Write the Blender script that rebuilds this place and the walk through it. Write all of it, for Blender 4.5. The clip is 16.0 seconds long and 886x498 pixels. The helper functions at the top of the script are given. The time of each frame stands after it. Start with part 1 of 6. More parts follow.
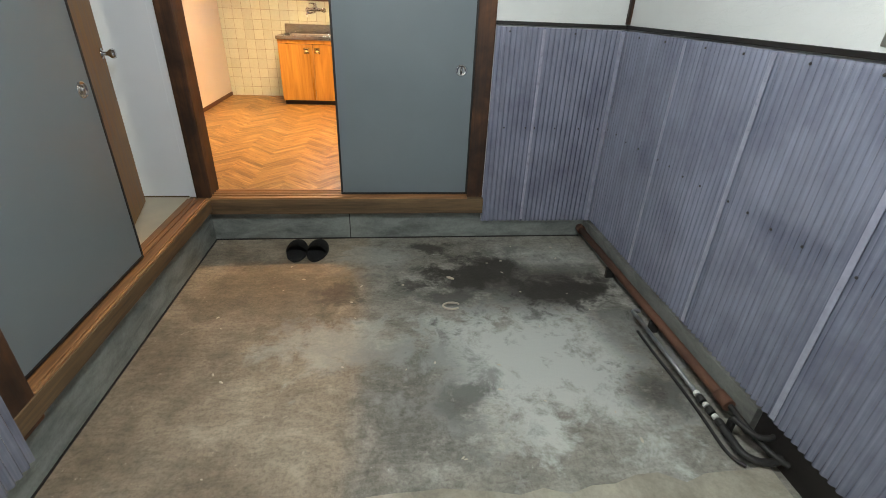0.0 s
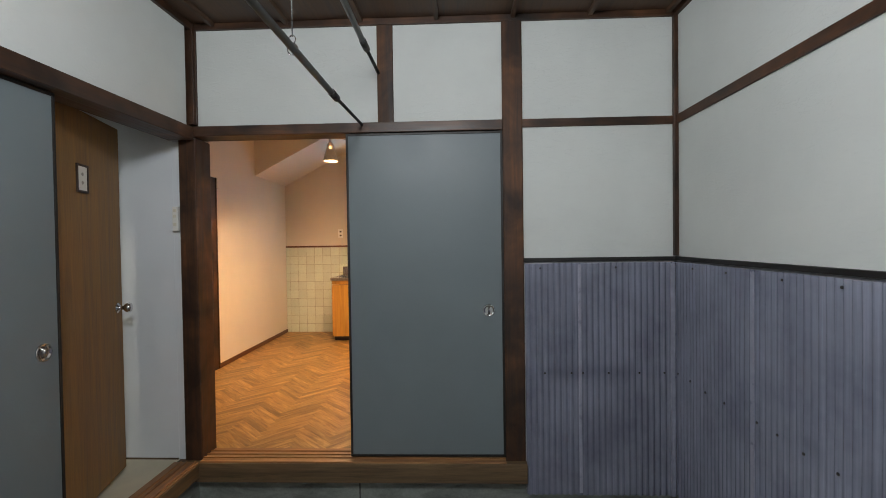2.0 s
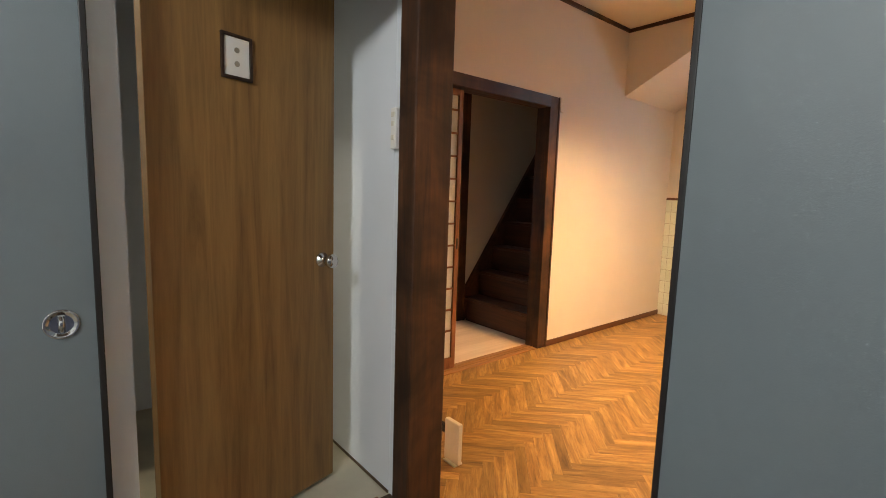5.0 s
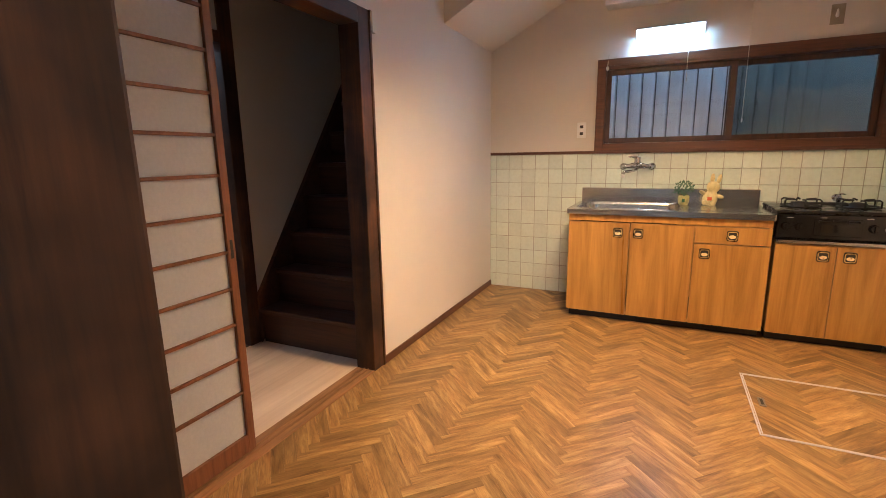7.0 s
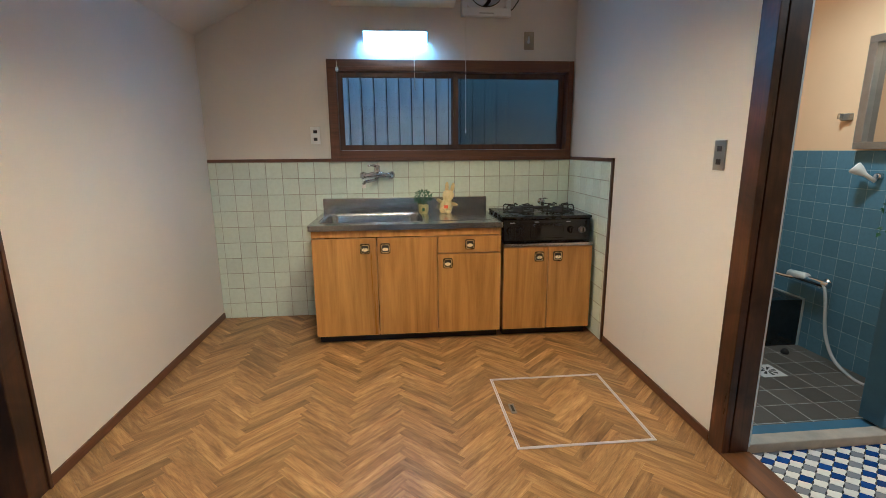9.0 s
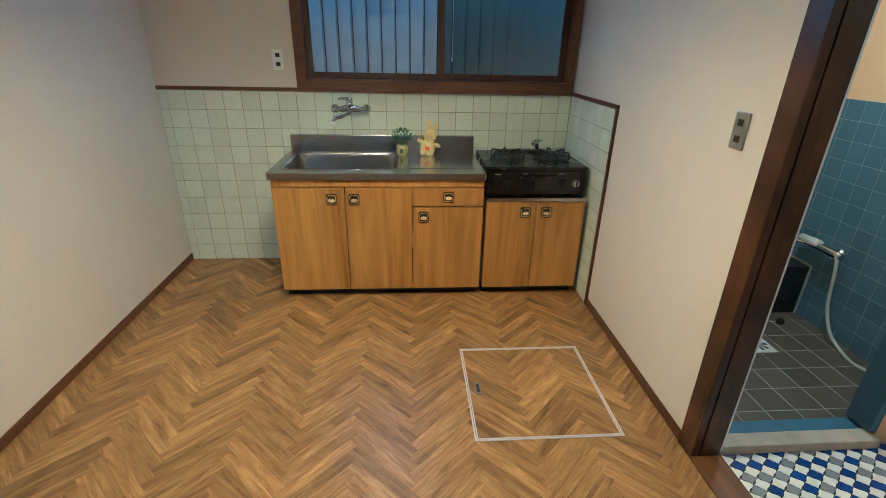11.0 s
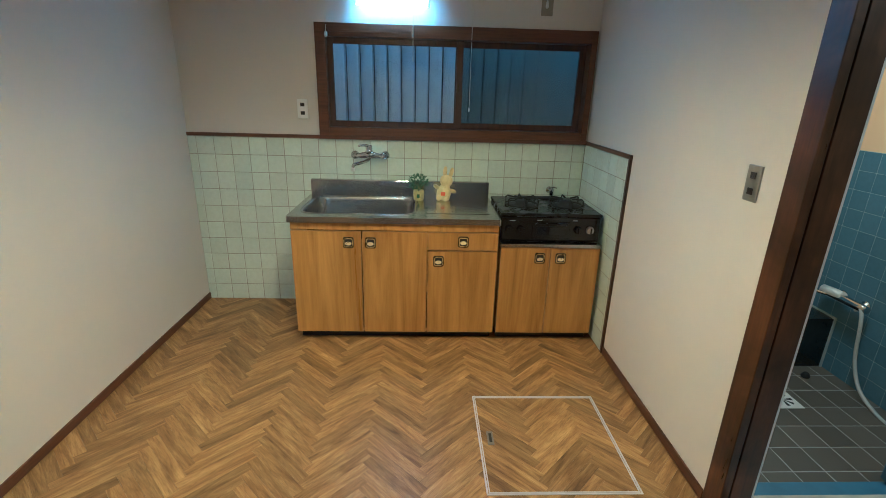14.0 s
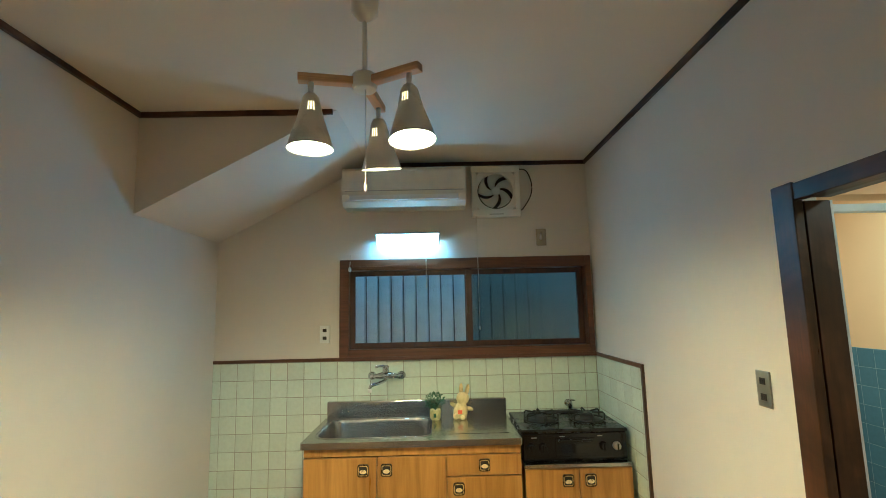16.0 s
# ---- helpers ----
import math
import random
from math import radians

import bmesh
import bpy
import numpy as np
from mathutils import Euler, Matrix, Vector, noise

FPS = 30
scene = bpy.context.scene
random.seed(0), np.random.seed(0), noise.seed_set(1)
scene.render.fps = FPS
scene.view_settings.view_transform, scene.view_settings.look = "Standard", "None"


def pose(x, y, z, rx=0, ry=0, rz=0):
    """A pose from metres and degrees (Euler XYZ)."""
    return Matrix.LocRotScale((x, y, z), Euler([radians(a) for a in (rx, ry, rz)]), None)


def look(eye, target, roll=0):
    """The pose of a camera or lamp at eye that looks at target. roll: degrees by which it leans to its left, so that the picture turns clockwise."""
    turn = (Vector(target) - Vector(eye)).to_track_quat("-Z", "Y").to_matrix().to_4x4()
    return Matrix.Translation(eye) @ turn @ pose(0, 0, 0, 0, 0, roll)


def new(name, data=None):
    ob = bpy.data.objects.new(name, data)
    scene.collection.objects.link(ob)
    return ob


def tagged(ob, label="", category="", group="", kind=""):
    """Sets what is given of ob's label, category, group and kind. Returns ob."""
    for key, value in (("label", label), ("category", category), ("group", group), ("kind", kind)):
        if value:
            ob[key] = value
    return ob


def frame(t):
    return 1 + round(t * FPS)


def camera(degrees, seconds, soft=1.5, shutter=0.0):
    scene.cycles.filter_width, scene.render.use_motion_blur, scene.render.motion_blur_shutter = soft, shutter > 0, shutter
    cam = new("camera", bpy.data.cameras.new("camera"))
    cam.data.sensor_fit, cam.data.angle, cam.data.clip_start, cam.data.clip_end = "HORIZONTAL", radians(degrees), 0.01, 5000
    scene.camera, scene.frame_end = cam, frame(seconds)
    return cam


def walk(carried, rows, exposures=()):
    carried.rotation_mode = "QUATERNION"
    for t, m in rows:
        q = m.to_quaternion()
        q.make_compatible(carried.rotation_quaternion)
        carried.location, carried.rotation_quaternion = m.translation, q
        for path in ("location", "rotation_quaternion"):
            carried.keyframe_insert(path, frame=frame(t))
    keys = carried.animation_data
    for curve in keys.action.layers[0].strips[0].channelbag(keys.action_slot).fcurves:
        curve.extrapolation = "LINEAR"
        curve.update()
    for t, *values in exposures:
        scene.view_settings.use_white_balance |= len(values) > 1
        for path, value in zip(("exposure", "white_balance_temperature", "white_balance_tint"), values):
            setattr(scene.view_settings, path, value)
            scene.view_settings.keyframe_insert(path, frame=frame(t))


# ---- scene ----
cam = camera(87.3, 16.0, 0.9)
PATH = [
    (0, (1.176, -2.965, 1.205), (1.394, -1.212, 0.267), 2.5),
    (0.5, (1.191, -2.974, 1.216), (1.403, -1.132, 0.465), 2.3),
    (1, (1.205, -2.925, 1.232), (1.409, -0.982, 0.808), 0.3),
    (1.5, (1.338, -2.735, 1.239), (1.466, -0.744, 1.103), -0.6),
    (2, (1.456, -2.51, 1.224), (1.383, -0.512, 1.188), -0.8),
    (2.5, (1.574, -2.29, 1.24), (1.064, -0.356, 1.217), -0.3),
    (3, (1.698, -2.09, 1.223), (0.691, -0.363, 1.183), 0.7),
    (3.5, (1.659, -1.845, 1.187), (0.346, -0.338, 1.112), 1.4),
    (3.7, (1.622, -1.731, 1.193), (0.245, -0.283, 1.103), 2.0),
    (5.8, (0.957, -0.522, 1.131), (-0.590, 0.747, 0.829), 1.0),
    (6, (0.884, -0.464, 1.142), (-0.608, 0.899, 0.817), 0.2),
    (6.5, (0.649, -0.348, 1.142), (-0.580, 1.259, 0.786), -1.2),
    (7, (0.453, -0.139, 1.158), (-0.390, 1.637, 0.765), -1.0),
    (7.5, (0.402, 0.061, 1.182), (-0.038, 1.968, 0.771), -1.0),
    (8, (0.378, 0.215, 1.162), (0.261, 2.17, 0.761), -1.1),
    (8.5, (0.408, 0.267, 1.191), (0.511, 2.221, 0.778), -1.0),
    (8.7, (0.409, 0.27, 1.205), (0.577, 2.219, 0.79), -0.8),
    (10.8, (0.62, 0.602, 1.449), (0.797, 2.458, 0.726), 1.3),
    (11, (0.631, 0.616, 1.441), (0.775, 2.442, 0.638), 1.3),
    (11.5, (0.627, 0.615, 1.424), (0.735, 2.394, 0.516), 1.1),
    (12, (0.616, 0.617, 1.424), (0.7, 2.365, 0.456), 1.1),
    (12.5, (0.623, 0.622, 1.424), (0.693, 2.346, 0.412), 1.5),
    (13, (0.623, 0.623, 1.419), (0.691, 2.334, 0.385), 1.7),
    (13.5, (0.629, 0.627, 1.419), (0.691, 2.368, 0.436), 1.6),
    (14, (0.631, 0.604, 1.461), (0.712, 2.498, 0.824), 1.6),
    (14.5, (0.624, 0.542, 1.501), (0.69, 2.534, 1.329), 0.4),
    (15, (0.655, 0.517, 1.499), (0.685, 2.516, 1.58), -0.8),
    (15.5, (0.631, 0.496, 1.493), (0.664, 2.486, 1.681), -1.3),
    (16, (0.621, 0.494, 1.496), (0.648, 2.477, 1.752), -1.3),
]
EXPOSURES = [
    (0.0, 0.86, 6750, 9), (0.8, 0.70, 6750, 11), (1.5, 0.28, 6700, 11), (2.5, 0.10, 6700, 12), (3.7, 0.30, 6850, 12),
    (5.8, 0.74, 7050, 10), (6.5, 0.53, 6400, 9), (7.0, 0.30, 5500, 12), (7.5, 0.10, 5080, 10), (8.5, -0.17, 4340, 0), (11.0, -0.22, 4100, -11),
    (12.5, -0.34, 4130, -13), (14.0, -0.26, 3930, -16), (14.5, -0.17, 4080, -20), (16.0, 0.05, 4340, -26),
]
walk(cam, [(t, look(eye, target, roll)) for t, eye, target, roll in PATH], EXPOSURES)

# ---- world, lamps ----
world = bpy.data.worlds.new("sky")
scene.world = world
world.use_nodes = True
wn = world.node_tree.nodes
sky = wn.new("ShaderNodeTexSky")
sky.sky_type = "NISHITA"
sky.sun_disc = False
sky.sun_elevation = radians(25)
sky.sun_rotation = radians(200)
world.node_tree.links.new(sky.outputs[0], wn["Background"].inputs[0])
wn["Background"].inputs[1].default_value = 0.56


def area_lamp(name, place, size, power, colour, target):
    data = bpy.data.lights.new(name, "AREA")
    data.shape, data.size, data.energy, data.color = "DISK", size, power, colour
    ob = new(name, data)
    ob.matrix_world = look(place, target)
    return ob


def point_lamp(name, place, radius, power, colour):
    data = bpy.data.lights.new(name, "POINT")
    data.shadow_soft_size, data.energy, data.color = radius, power, colour
    ob = new(name, data)
    ob.location = place
    return ob


DOMA_LAMP = (1.145, -2.20, 2.17)
point_lamp("entry_lamp_light", DOMA_LAMP, 0.15, 80.0, (0.88, 0.95, 1.0))
point_lamp("toilet_lamp_light", (-0.62, -1.45, 2.2), 0.06, 10.0, (1.0, 0.90, 0.72))
# fill light added in the back room, lightens the hall and shoji paper
point_lamp("back_room_fill_light", (-2.75, 1.0, 2.2), 0.1, 9.0, (0.86, 0.92, 1.0))
# unseen ceiling lamps, added so that washroom and bathroom are lit
area_lamp("washroom_lamp_light", (2.5, 1.1, 2.22), 0.22, 9.0, (1.0, 0.86, 0.68), (2.5, 1.1, 0))
area_lamp("bathroom_lamp_light", (2.45, 2.6, 2.2), 0.2, 17.0, (1.0, 0.86, 0.66), (2.45, 2.6, 0))
WARM = (1.0, 0.60, 0.27)
BULB, TUBE = 1980.0, 44.0

# ---- materials ----


def material(name):
    m = bpy.data.materials.new(name)
    m.use_nodes = True
    nt = m.node_tree
    return m, nt, nt.nodes["Principled BSDF"]


def node(nt, kind, **inputs):
    n = nt.nodes.new(kind)
    for key, value in inputs.items():
        n.inputs[key.replace("_", " ")].default_value = value
    return n


def chance(nt):
    """A random number for each object and each island of its mesh."""
    info, geo = nt.nodes.new("ShaderNodeObjectInfo"), nt.nodes.new("ShaderNodeNewGeometry")
    add, part_of = nt.nodes.new("ShaderNodeMath"), nt.nodes.new("ShaderNodeMath")
    part_of.operation = "FRACT"
    nt.links.new(info.outputs["Random"], add.inputs[0])
    nt.links.new(geo.outputs["Random Per Island"], add.inputs[1])
    nt.links.new(add.outputs[0], part_of.inputs[0])
    return part_of.outputs[0]


def coords(nt, scale=(1, 1, 1), world_space=True, shift=None):
    """Coordinates in metres: of the world, or of the object with a shift by its random number."""
    if world_space:
        src = nt.nodes.new("ShaderNodeNewGeometry").outputs["Position"]
    else:
        src = nt.nodes.new("ShaderNodeTexCoord").outputs["Object"]
    if shift:
        mul = nt.nodes.new("ShaderNodeVectorMath")
        mul.operation = "SCALE"
        mul.inputs[0].default_value = shift
        nt.links.new(chance(nt), mul.inputs["Scale"])
        add = nt.nodes.new("ShaderNodeVectorMath")
        nt.links.new(src, add.inputs[0])
        nt.links.new(mul.outputs[0], add.inputs[1])
        src = add.outputs[0]
    mp = nt.nodes.new("ShaderNodeMapping")
    mp.inputs["Scale"].default_value = scale
    nt.links.new(src, mp.inputs["Vector"])
    return mp.outputs["Vector"]


def noise_tex(nt, vec, scale, detail=4.0, rough=0.6, distortion=0.0):
    n = node(nt, "ShaderNodeTexNoise", Scale=scale, Detail=detail, Roughness=rough, Distortion=distortion)
    nt.links.new(vec, n.inputs["Vector"])
    return n.outputs["Fac"]


def ramp(nt, fac, stops):
    n = nt.nodes.new("ShaderNodeValToRGB")
    while len(n.color_ramp.elements) < len(stops):
        n.color_ramp.elements.new(0.5)
    for e, (at, col) in zip(n.color_ramp.elements, stops):
        e.position, e.color = at, (*col, 1) if len(col) == 3 else col
    nt.links.new(fac, n.inputs["Fac"])
    return n.outputs["Color"]


def mix(nt, fac, a, b, how="MIX"):
    n = nt.nodes.new("ShaderNodeMix")
    n.data_type, n.blend_type = "RGBA", how
    for sock, v in ((n.inputs[0], fac), (n.inputs[6], a), (n.inputs[7], b)):
        if hasattr(v, "links"):
            nt.links.new(v, sock)
        else:
            sock.default_value = v if not isinstance(v, tuple) or len(v) == 4 else (*v, 1)
    return n.outputs[2]


def value_map(nt, fac, lo, hi, a=0.0, b=1.0):
    n = nt.nodes.new("ShaderNodeMapRange")
    for i, v in enumerate((a, b, lo, hi)):
        n.inputs[i + 1].default_value = v
    nt.links.new(fac, n.inputs[0])
    return n.outputs[0]


def bump(nt, bsdf, fac, strength, distance=0.002):
    n = node(nt, "ShaderNodeBump", Strength=strength, Distance=distance)
    nt.links.new(fac, n.inputs["Height"])
    nt.links.new(n.outputs[0], bsdf.inputs["Normal"])


def plain(name, colour, rough=0.5, metal=0.0, vary=0.12, scale=9.0, relief=0.0, grain=150.0, coat=0.0):
    """Paint, plastic or metal with slight mottling, fine relief and an uneven gloss."""
    m, nt, b = material(name)
    vec = coords(nt)
    soft = noise_tex(nt, vec, scale, 5)
    dark, light = tuple(c * (1 - vary) for c in colour), tuple(min(1, c * (1 + vary * 0.6)) for c in colour)
    nt.links.new(ramp(nt, soft, [(0.3, dark), (0.7, light)]), b.inputs["Base Color"])
    fine = noise_tex(nt, vec, grain, 3)
    nt.links.new(value_map(nt, soft, max(0.03, rough - 0.07), min(1, rough + 0.08), 0.3, 0.7), b.inputs["Roughness"])
    b.inputs["Metallic"].default_value = metal
    b.inputs["Coat Weight"].default_value = coat
    if relief:
        bump(nt, b, fine, relief, 0.002)
    return m


def wood(name, dark, light, axis, rough=0.45, ring=26.0, knots=True, local=False, shift=None, tone=0.0):
    """Stained timber whose grain runs along one axis."""
    m, nt, b = material(name)
    stretch = [ring, ring, ring]
    stretch["xyz".index(axis)] = ring * 0.06
    vec = coords(nt, tuple(stretch), not local, shift)
    grain = noise_tex(nt, vec, 1.0, 8, 0.65, 0.9)
    stretch2 = [s * 5 for s in stretch]
    fine = noise_tex(nt, coords(nt, tuple(stretch2), not local, shift), 1.0, 4, 0.6)
    both = nt.nodes.new("ShaderNodeMath")
    both.operation = "MULTIPLY_ADD"
    both.inputs[1].default_value = 0.3
    nt.links.new(fine, both.inputs[0])
    nt.links.new(grain, both.inputs[2])
    mid = tuple((a + c) / 2 for a, c in zip(dark, light))
    colour = ramp(nt, both.outputs[0], [(0.42, dark), (0.62, mid), (0.86, light)])
    if knots:
        kv = [5.5, 5.5, 5.5]
        kv["xyz".index(axis)] = 2.2
        vor = node(nt, "ShaderNodeTexVoronoi", Scale=1.0)
        nt.links.new(coords(nt, tuple(kv), not local), vor.inputs["Vector"])
        colour = mix(nt, value_map(nt, vor.outputs["Distance"], 0.9, 0.0, 0.07, 0.22), colour, tuple(c * 0.3 for c in dark))
        cloud = ramp(nt, noise_tex(nt, coords(nt, (3, 3, 3), not local), 1.0, 4, 0.6, 0.6), [(0.36, (0.30, 0.28, 0.26)), (0.52, (1, 1, 1)), (0.68, (2.1, 2.0, 1.85))])
        colour = mix(nt, 0.85, colour, cloud, "MULTIPLY")
    if tone:
        info = nt.nodes.new("ShaderNodeObjectInfo")
        hsv = node(nt, "ShaderNodeHueSaturation")
        nt.links.new(value_map(nt, info.outputs["Random"], 1 - tone, 1 + tone), hsv.inputs["Value"])
        nt.links.new(colour, hsv.inputs["Color"])
        colour = hsv.outputs[0]
    nt.links.new(colour, b.inputs["Base Color"])
    nt.links.new(value_map(nt, grain, rough - 0.1, rough + 0.15, 0.3, 0.7), b.inputs["Roughness"])
    bump(nt, b, both.outputs[0], 0.25, 0.001)
    return m


DARK, MID = (0.020, 0.009, 0.005), (0.085, 0.036, 0.016)
wood_x, wood_y, wood_z = (wood("stained_wood_" + a, DARK, MID, a) for a in "xyz")
post_wood = wood("worn_post_wood", (0.012, 0.0052, 0.0028), (0.100, 0.041, 0.016), "z", 0.6, 16)
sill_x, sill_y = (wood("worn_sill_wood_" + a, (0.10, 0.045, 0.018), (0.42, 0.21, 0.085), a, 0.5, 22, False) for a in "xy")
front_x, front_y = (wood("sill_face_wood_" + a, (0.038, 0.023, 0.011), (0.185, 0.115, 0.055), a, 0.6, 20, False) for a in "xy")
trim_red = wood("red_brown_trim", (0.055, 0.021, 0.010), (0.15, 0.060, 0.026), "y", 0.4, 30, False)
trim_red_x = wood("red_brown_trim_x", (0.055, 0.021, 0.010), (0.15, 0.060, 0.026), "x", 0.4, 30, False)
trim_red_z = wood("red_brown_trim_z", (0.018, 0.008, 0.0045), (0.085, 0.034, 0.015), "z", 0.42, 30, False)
cabinet_wood = wood("orange_laminate", (0.23, 0.105, 0.016), (0.55, 0.295, 0.062), "z", 0.36, 9, False, True, (7, 3, 5))
stair_wood = wood("dark_stair_wood", (0.025, 0.010, 0.006), (0.10, 0.040, 0.020), "x", 0.4, 24, False)
toilet_door_wood = wood("brown_door_laminate", (0.14, 0.070, 0.021), (0.31, 0.172, 0.057), "z", 0.5, 22, False, True)
shoji_wood = wood("shoji_wood", (0.10, 0.035, 0.014), (0.25, 0.10, 0.042), "z", 0.45, 30, False)
lamp_wood = wood("pale_beech", (0.50, 0.27, 0.11), (0.78, 0.50, 0.25), "x", 0.4, 24, False, True)
hall_wood = wood("pale_hall_floor", (0.55, 0.40, 0.29), (0.80, 0.66, 0.53), "y", 0.35, 9, False)
ceiling_wood = wood("ceiling_board_wood", (0.035, 0.018, 0.010), (0.12, 0.065, 0.036), "y", 0.55, 14, False)


def plank_material():
    m, nt, b = material("herringbone_vinyl")
    grain = noise_tex(nt, coords(nt, (11.0, 100.0, 10.0), False, (31, 17, 0)), 1.0, 7, 0.72, 1.1)
    fibre = noise_tex(nt, coords(nt, (14.0, 330.0, 10.0), False, (13, 41, 0)), 1.0, 3, 0.6, 0.3)
    streak = noise_tex(nt, coords(nt, (3.6, 27.0, 1.0), False, (11, 29, 0)), 1.0, 4, 0.6, 0.8)
    base = ramp(nt, streak, [(0.28, (0.17, 0.088, 0.030)), (0.44, (0.31, 0.170, 0.056)), (0.58, (0.41, 0.243, 0.084)), (0.74, (0.59, 0.375, 0.145))])
    base = mix(nt, 0.52, base, ramp(nt, grain, [(0.34, (0.34, 0.31, 0.28)), (0.5, (0.85, 0.84, 0.82)), (0.7, (1.12, 1.10, 1.06))]), "MULTIPLY")
    base = mix(nt, 0.3, base, ramp(nt, fibre, [(0.36, (0.40, 0.36, 0.32)), (0.48, (1, 1, 1))]), "MULTIPLY")
    hsv = node(nt, "ShaderNodeHueSaturation")
    nt.links.new(value_map(nt, chance(nt), 0.66, 1.22), hsv.inputs["Value"])
    nt.links.new(base, hsv.inputs["Color"])
    nt.links.new(hsv.outputs[0], b.inputs["Base Color"])
    nt.links.new(value_map(nt, grain, 0.30, 0.45, 0.3, 0.7), b.inputs["Roughness"])
    b.inputs["Specular IOR Level"].default_value = 0.4
    bump(nt, b, grain, 0.15, 0.0008)
    return m


def plaster(name, colour, strength=0.35, rough=0.85):
    m, nt, b = material(name)
    vec = coords(nt)
    big, fine = noise_tex(nt, vec, 1.7, 4), noise_tex(nt, vec, 130, 4, 0.7)
    trowel = noise_tex(nt, coords(nt, (1, 1, 2.6)), 16, 5, 0.6, 1.2)
    c0, c1 = tuple(c * 0.93 for c in colour), colour
    nt.links.new(ramp(nt, big, [(0.35, c0), (0.65, c1)]), b.inputs["Base Color"])
    b.inputs["Roughness"].default_value = rough
    mx = nt.nodes.new("ShaderNodeMath")
    mx.operation = "ADD"
    nt.links.new(fine, mx.inputs[0])
    nt.links.new(ramp(nt, trowel, [(0.52, (0, 0, 0)), (0.6, (1, 1, 1))]), mx.inputs[1])
    bump(nt, b, mx.outputs[0], strength, 0.002)
    return m


def wallpaper(name, colour):
    m, nt, b = material(name)
    vec = coords(nt)
    weave = noise_tex(nt, coords(nt, (420, 420, 120)), 1.0, 2)
    big = noise_tex(nt, vec, 1.3, 4)
    nt.links.new(ramp(nt, big, [(0.35, tuple(c * 0.95 for c in colour)), (0.65, colour)]), b.inputs["Base Color"])
    b.inputs["Roughness"].default_value = 0.8
    bump(nt, b, weave, 0.25, 0.0012)
    return m


def blot(nt, vec, cx, cy, rx, ry, wob, soft=0.45):
    """A ragged oval mask on the ground, 1 inside."""
    sub = nt.nodes.new("ShaderNodeVectorMath")
    sub.operation = "SUBTRACT"
    nt.links.new(vec, sub.inputs[0])
    sub.inputs[1].default_value = (cx, cy, 0)
    mul = nt.nodes.new("ShaderNodeVectorMath")
    mul.operation = "MULTIPLY"
    nt.links.new(sub.outputs[0], mul.inputs[0])
    mul.inputs[1].default_value = (1 / rx, 1 / ry, 0)
    ln = nt.nodes.new("ShaderNodeVectorMath")
    ln.operation = "LENGTH"
    nt.links.new(mul.outputs[0], ln.inputs[0])
    add = nt.nodes.new("ShaderNodeMath")
    add.operation = "ADD"
    nt.links.new(ln.outputs["Value"], add.inputs[0])
    nt.links.new(wob, add.inputs[1])
    return value_map(nt, add.outputs[0], 1.0, 0.0, 1.0 - soft, 1.0 + soft)


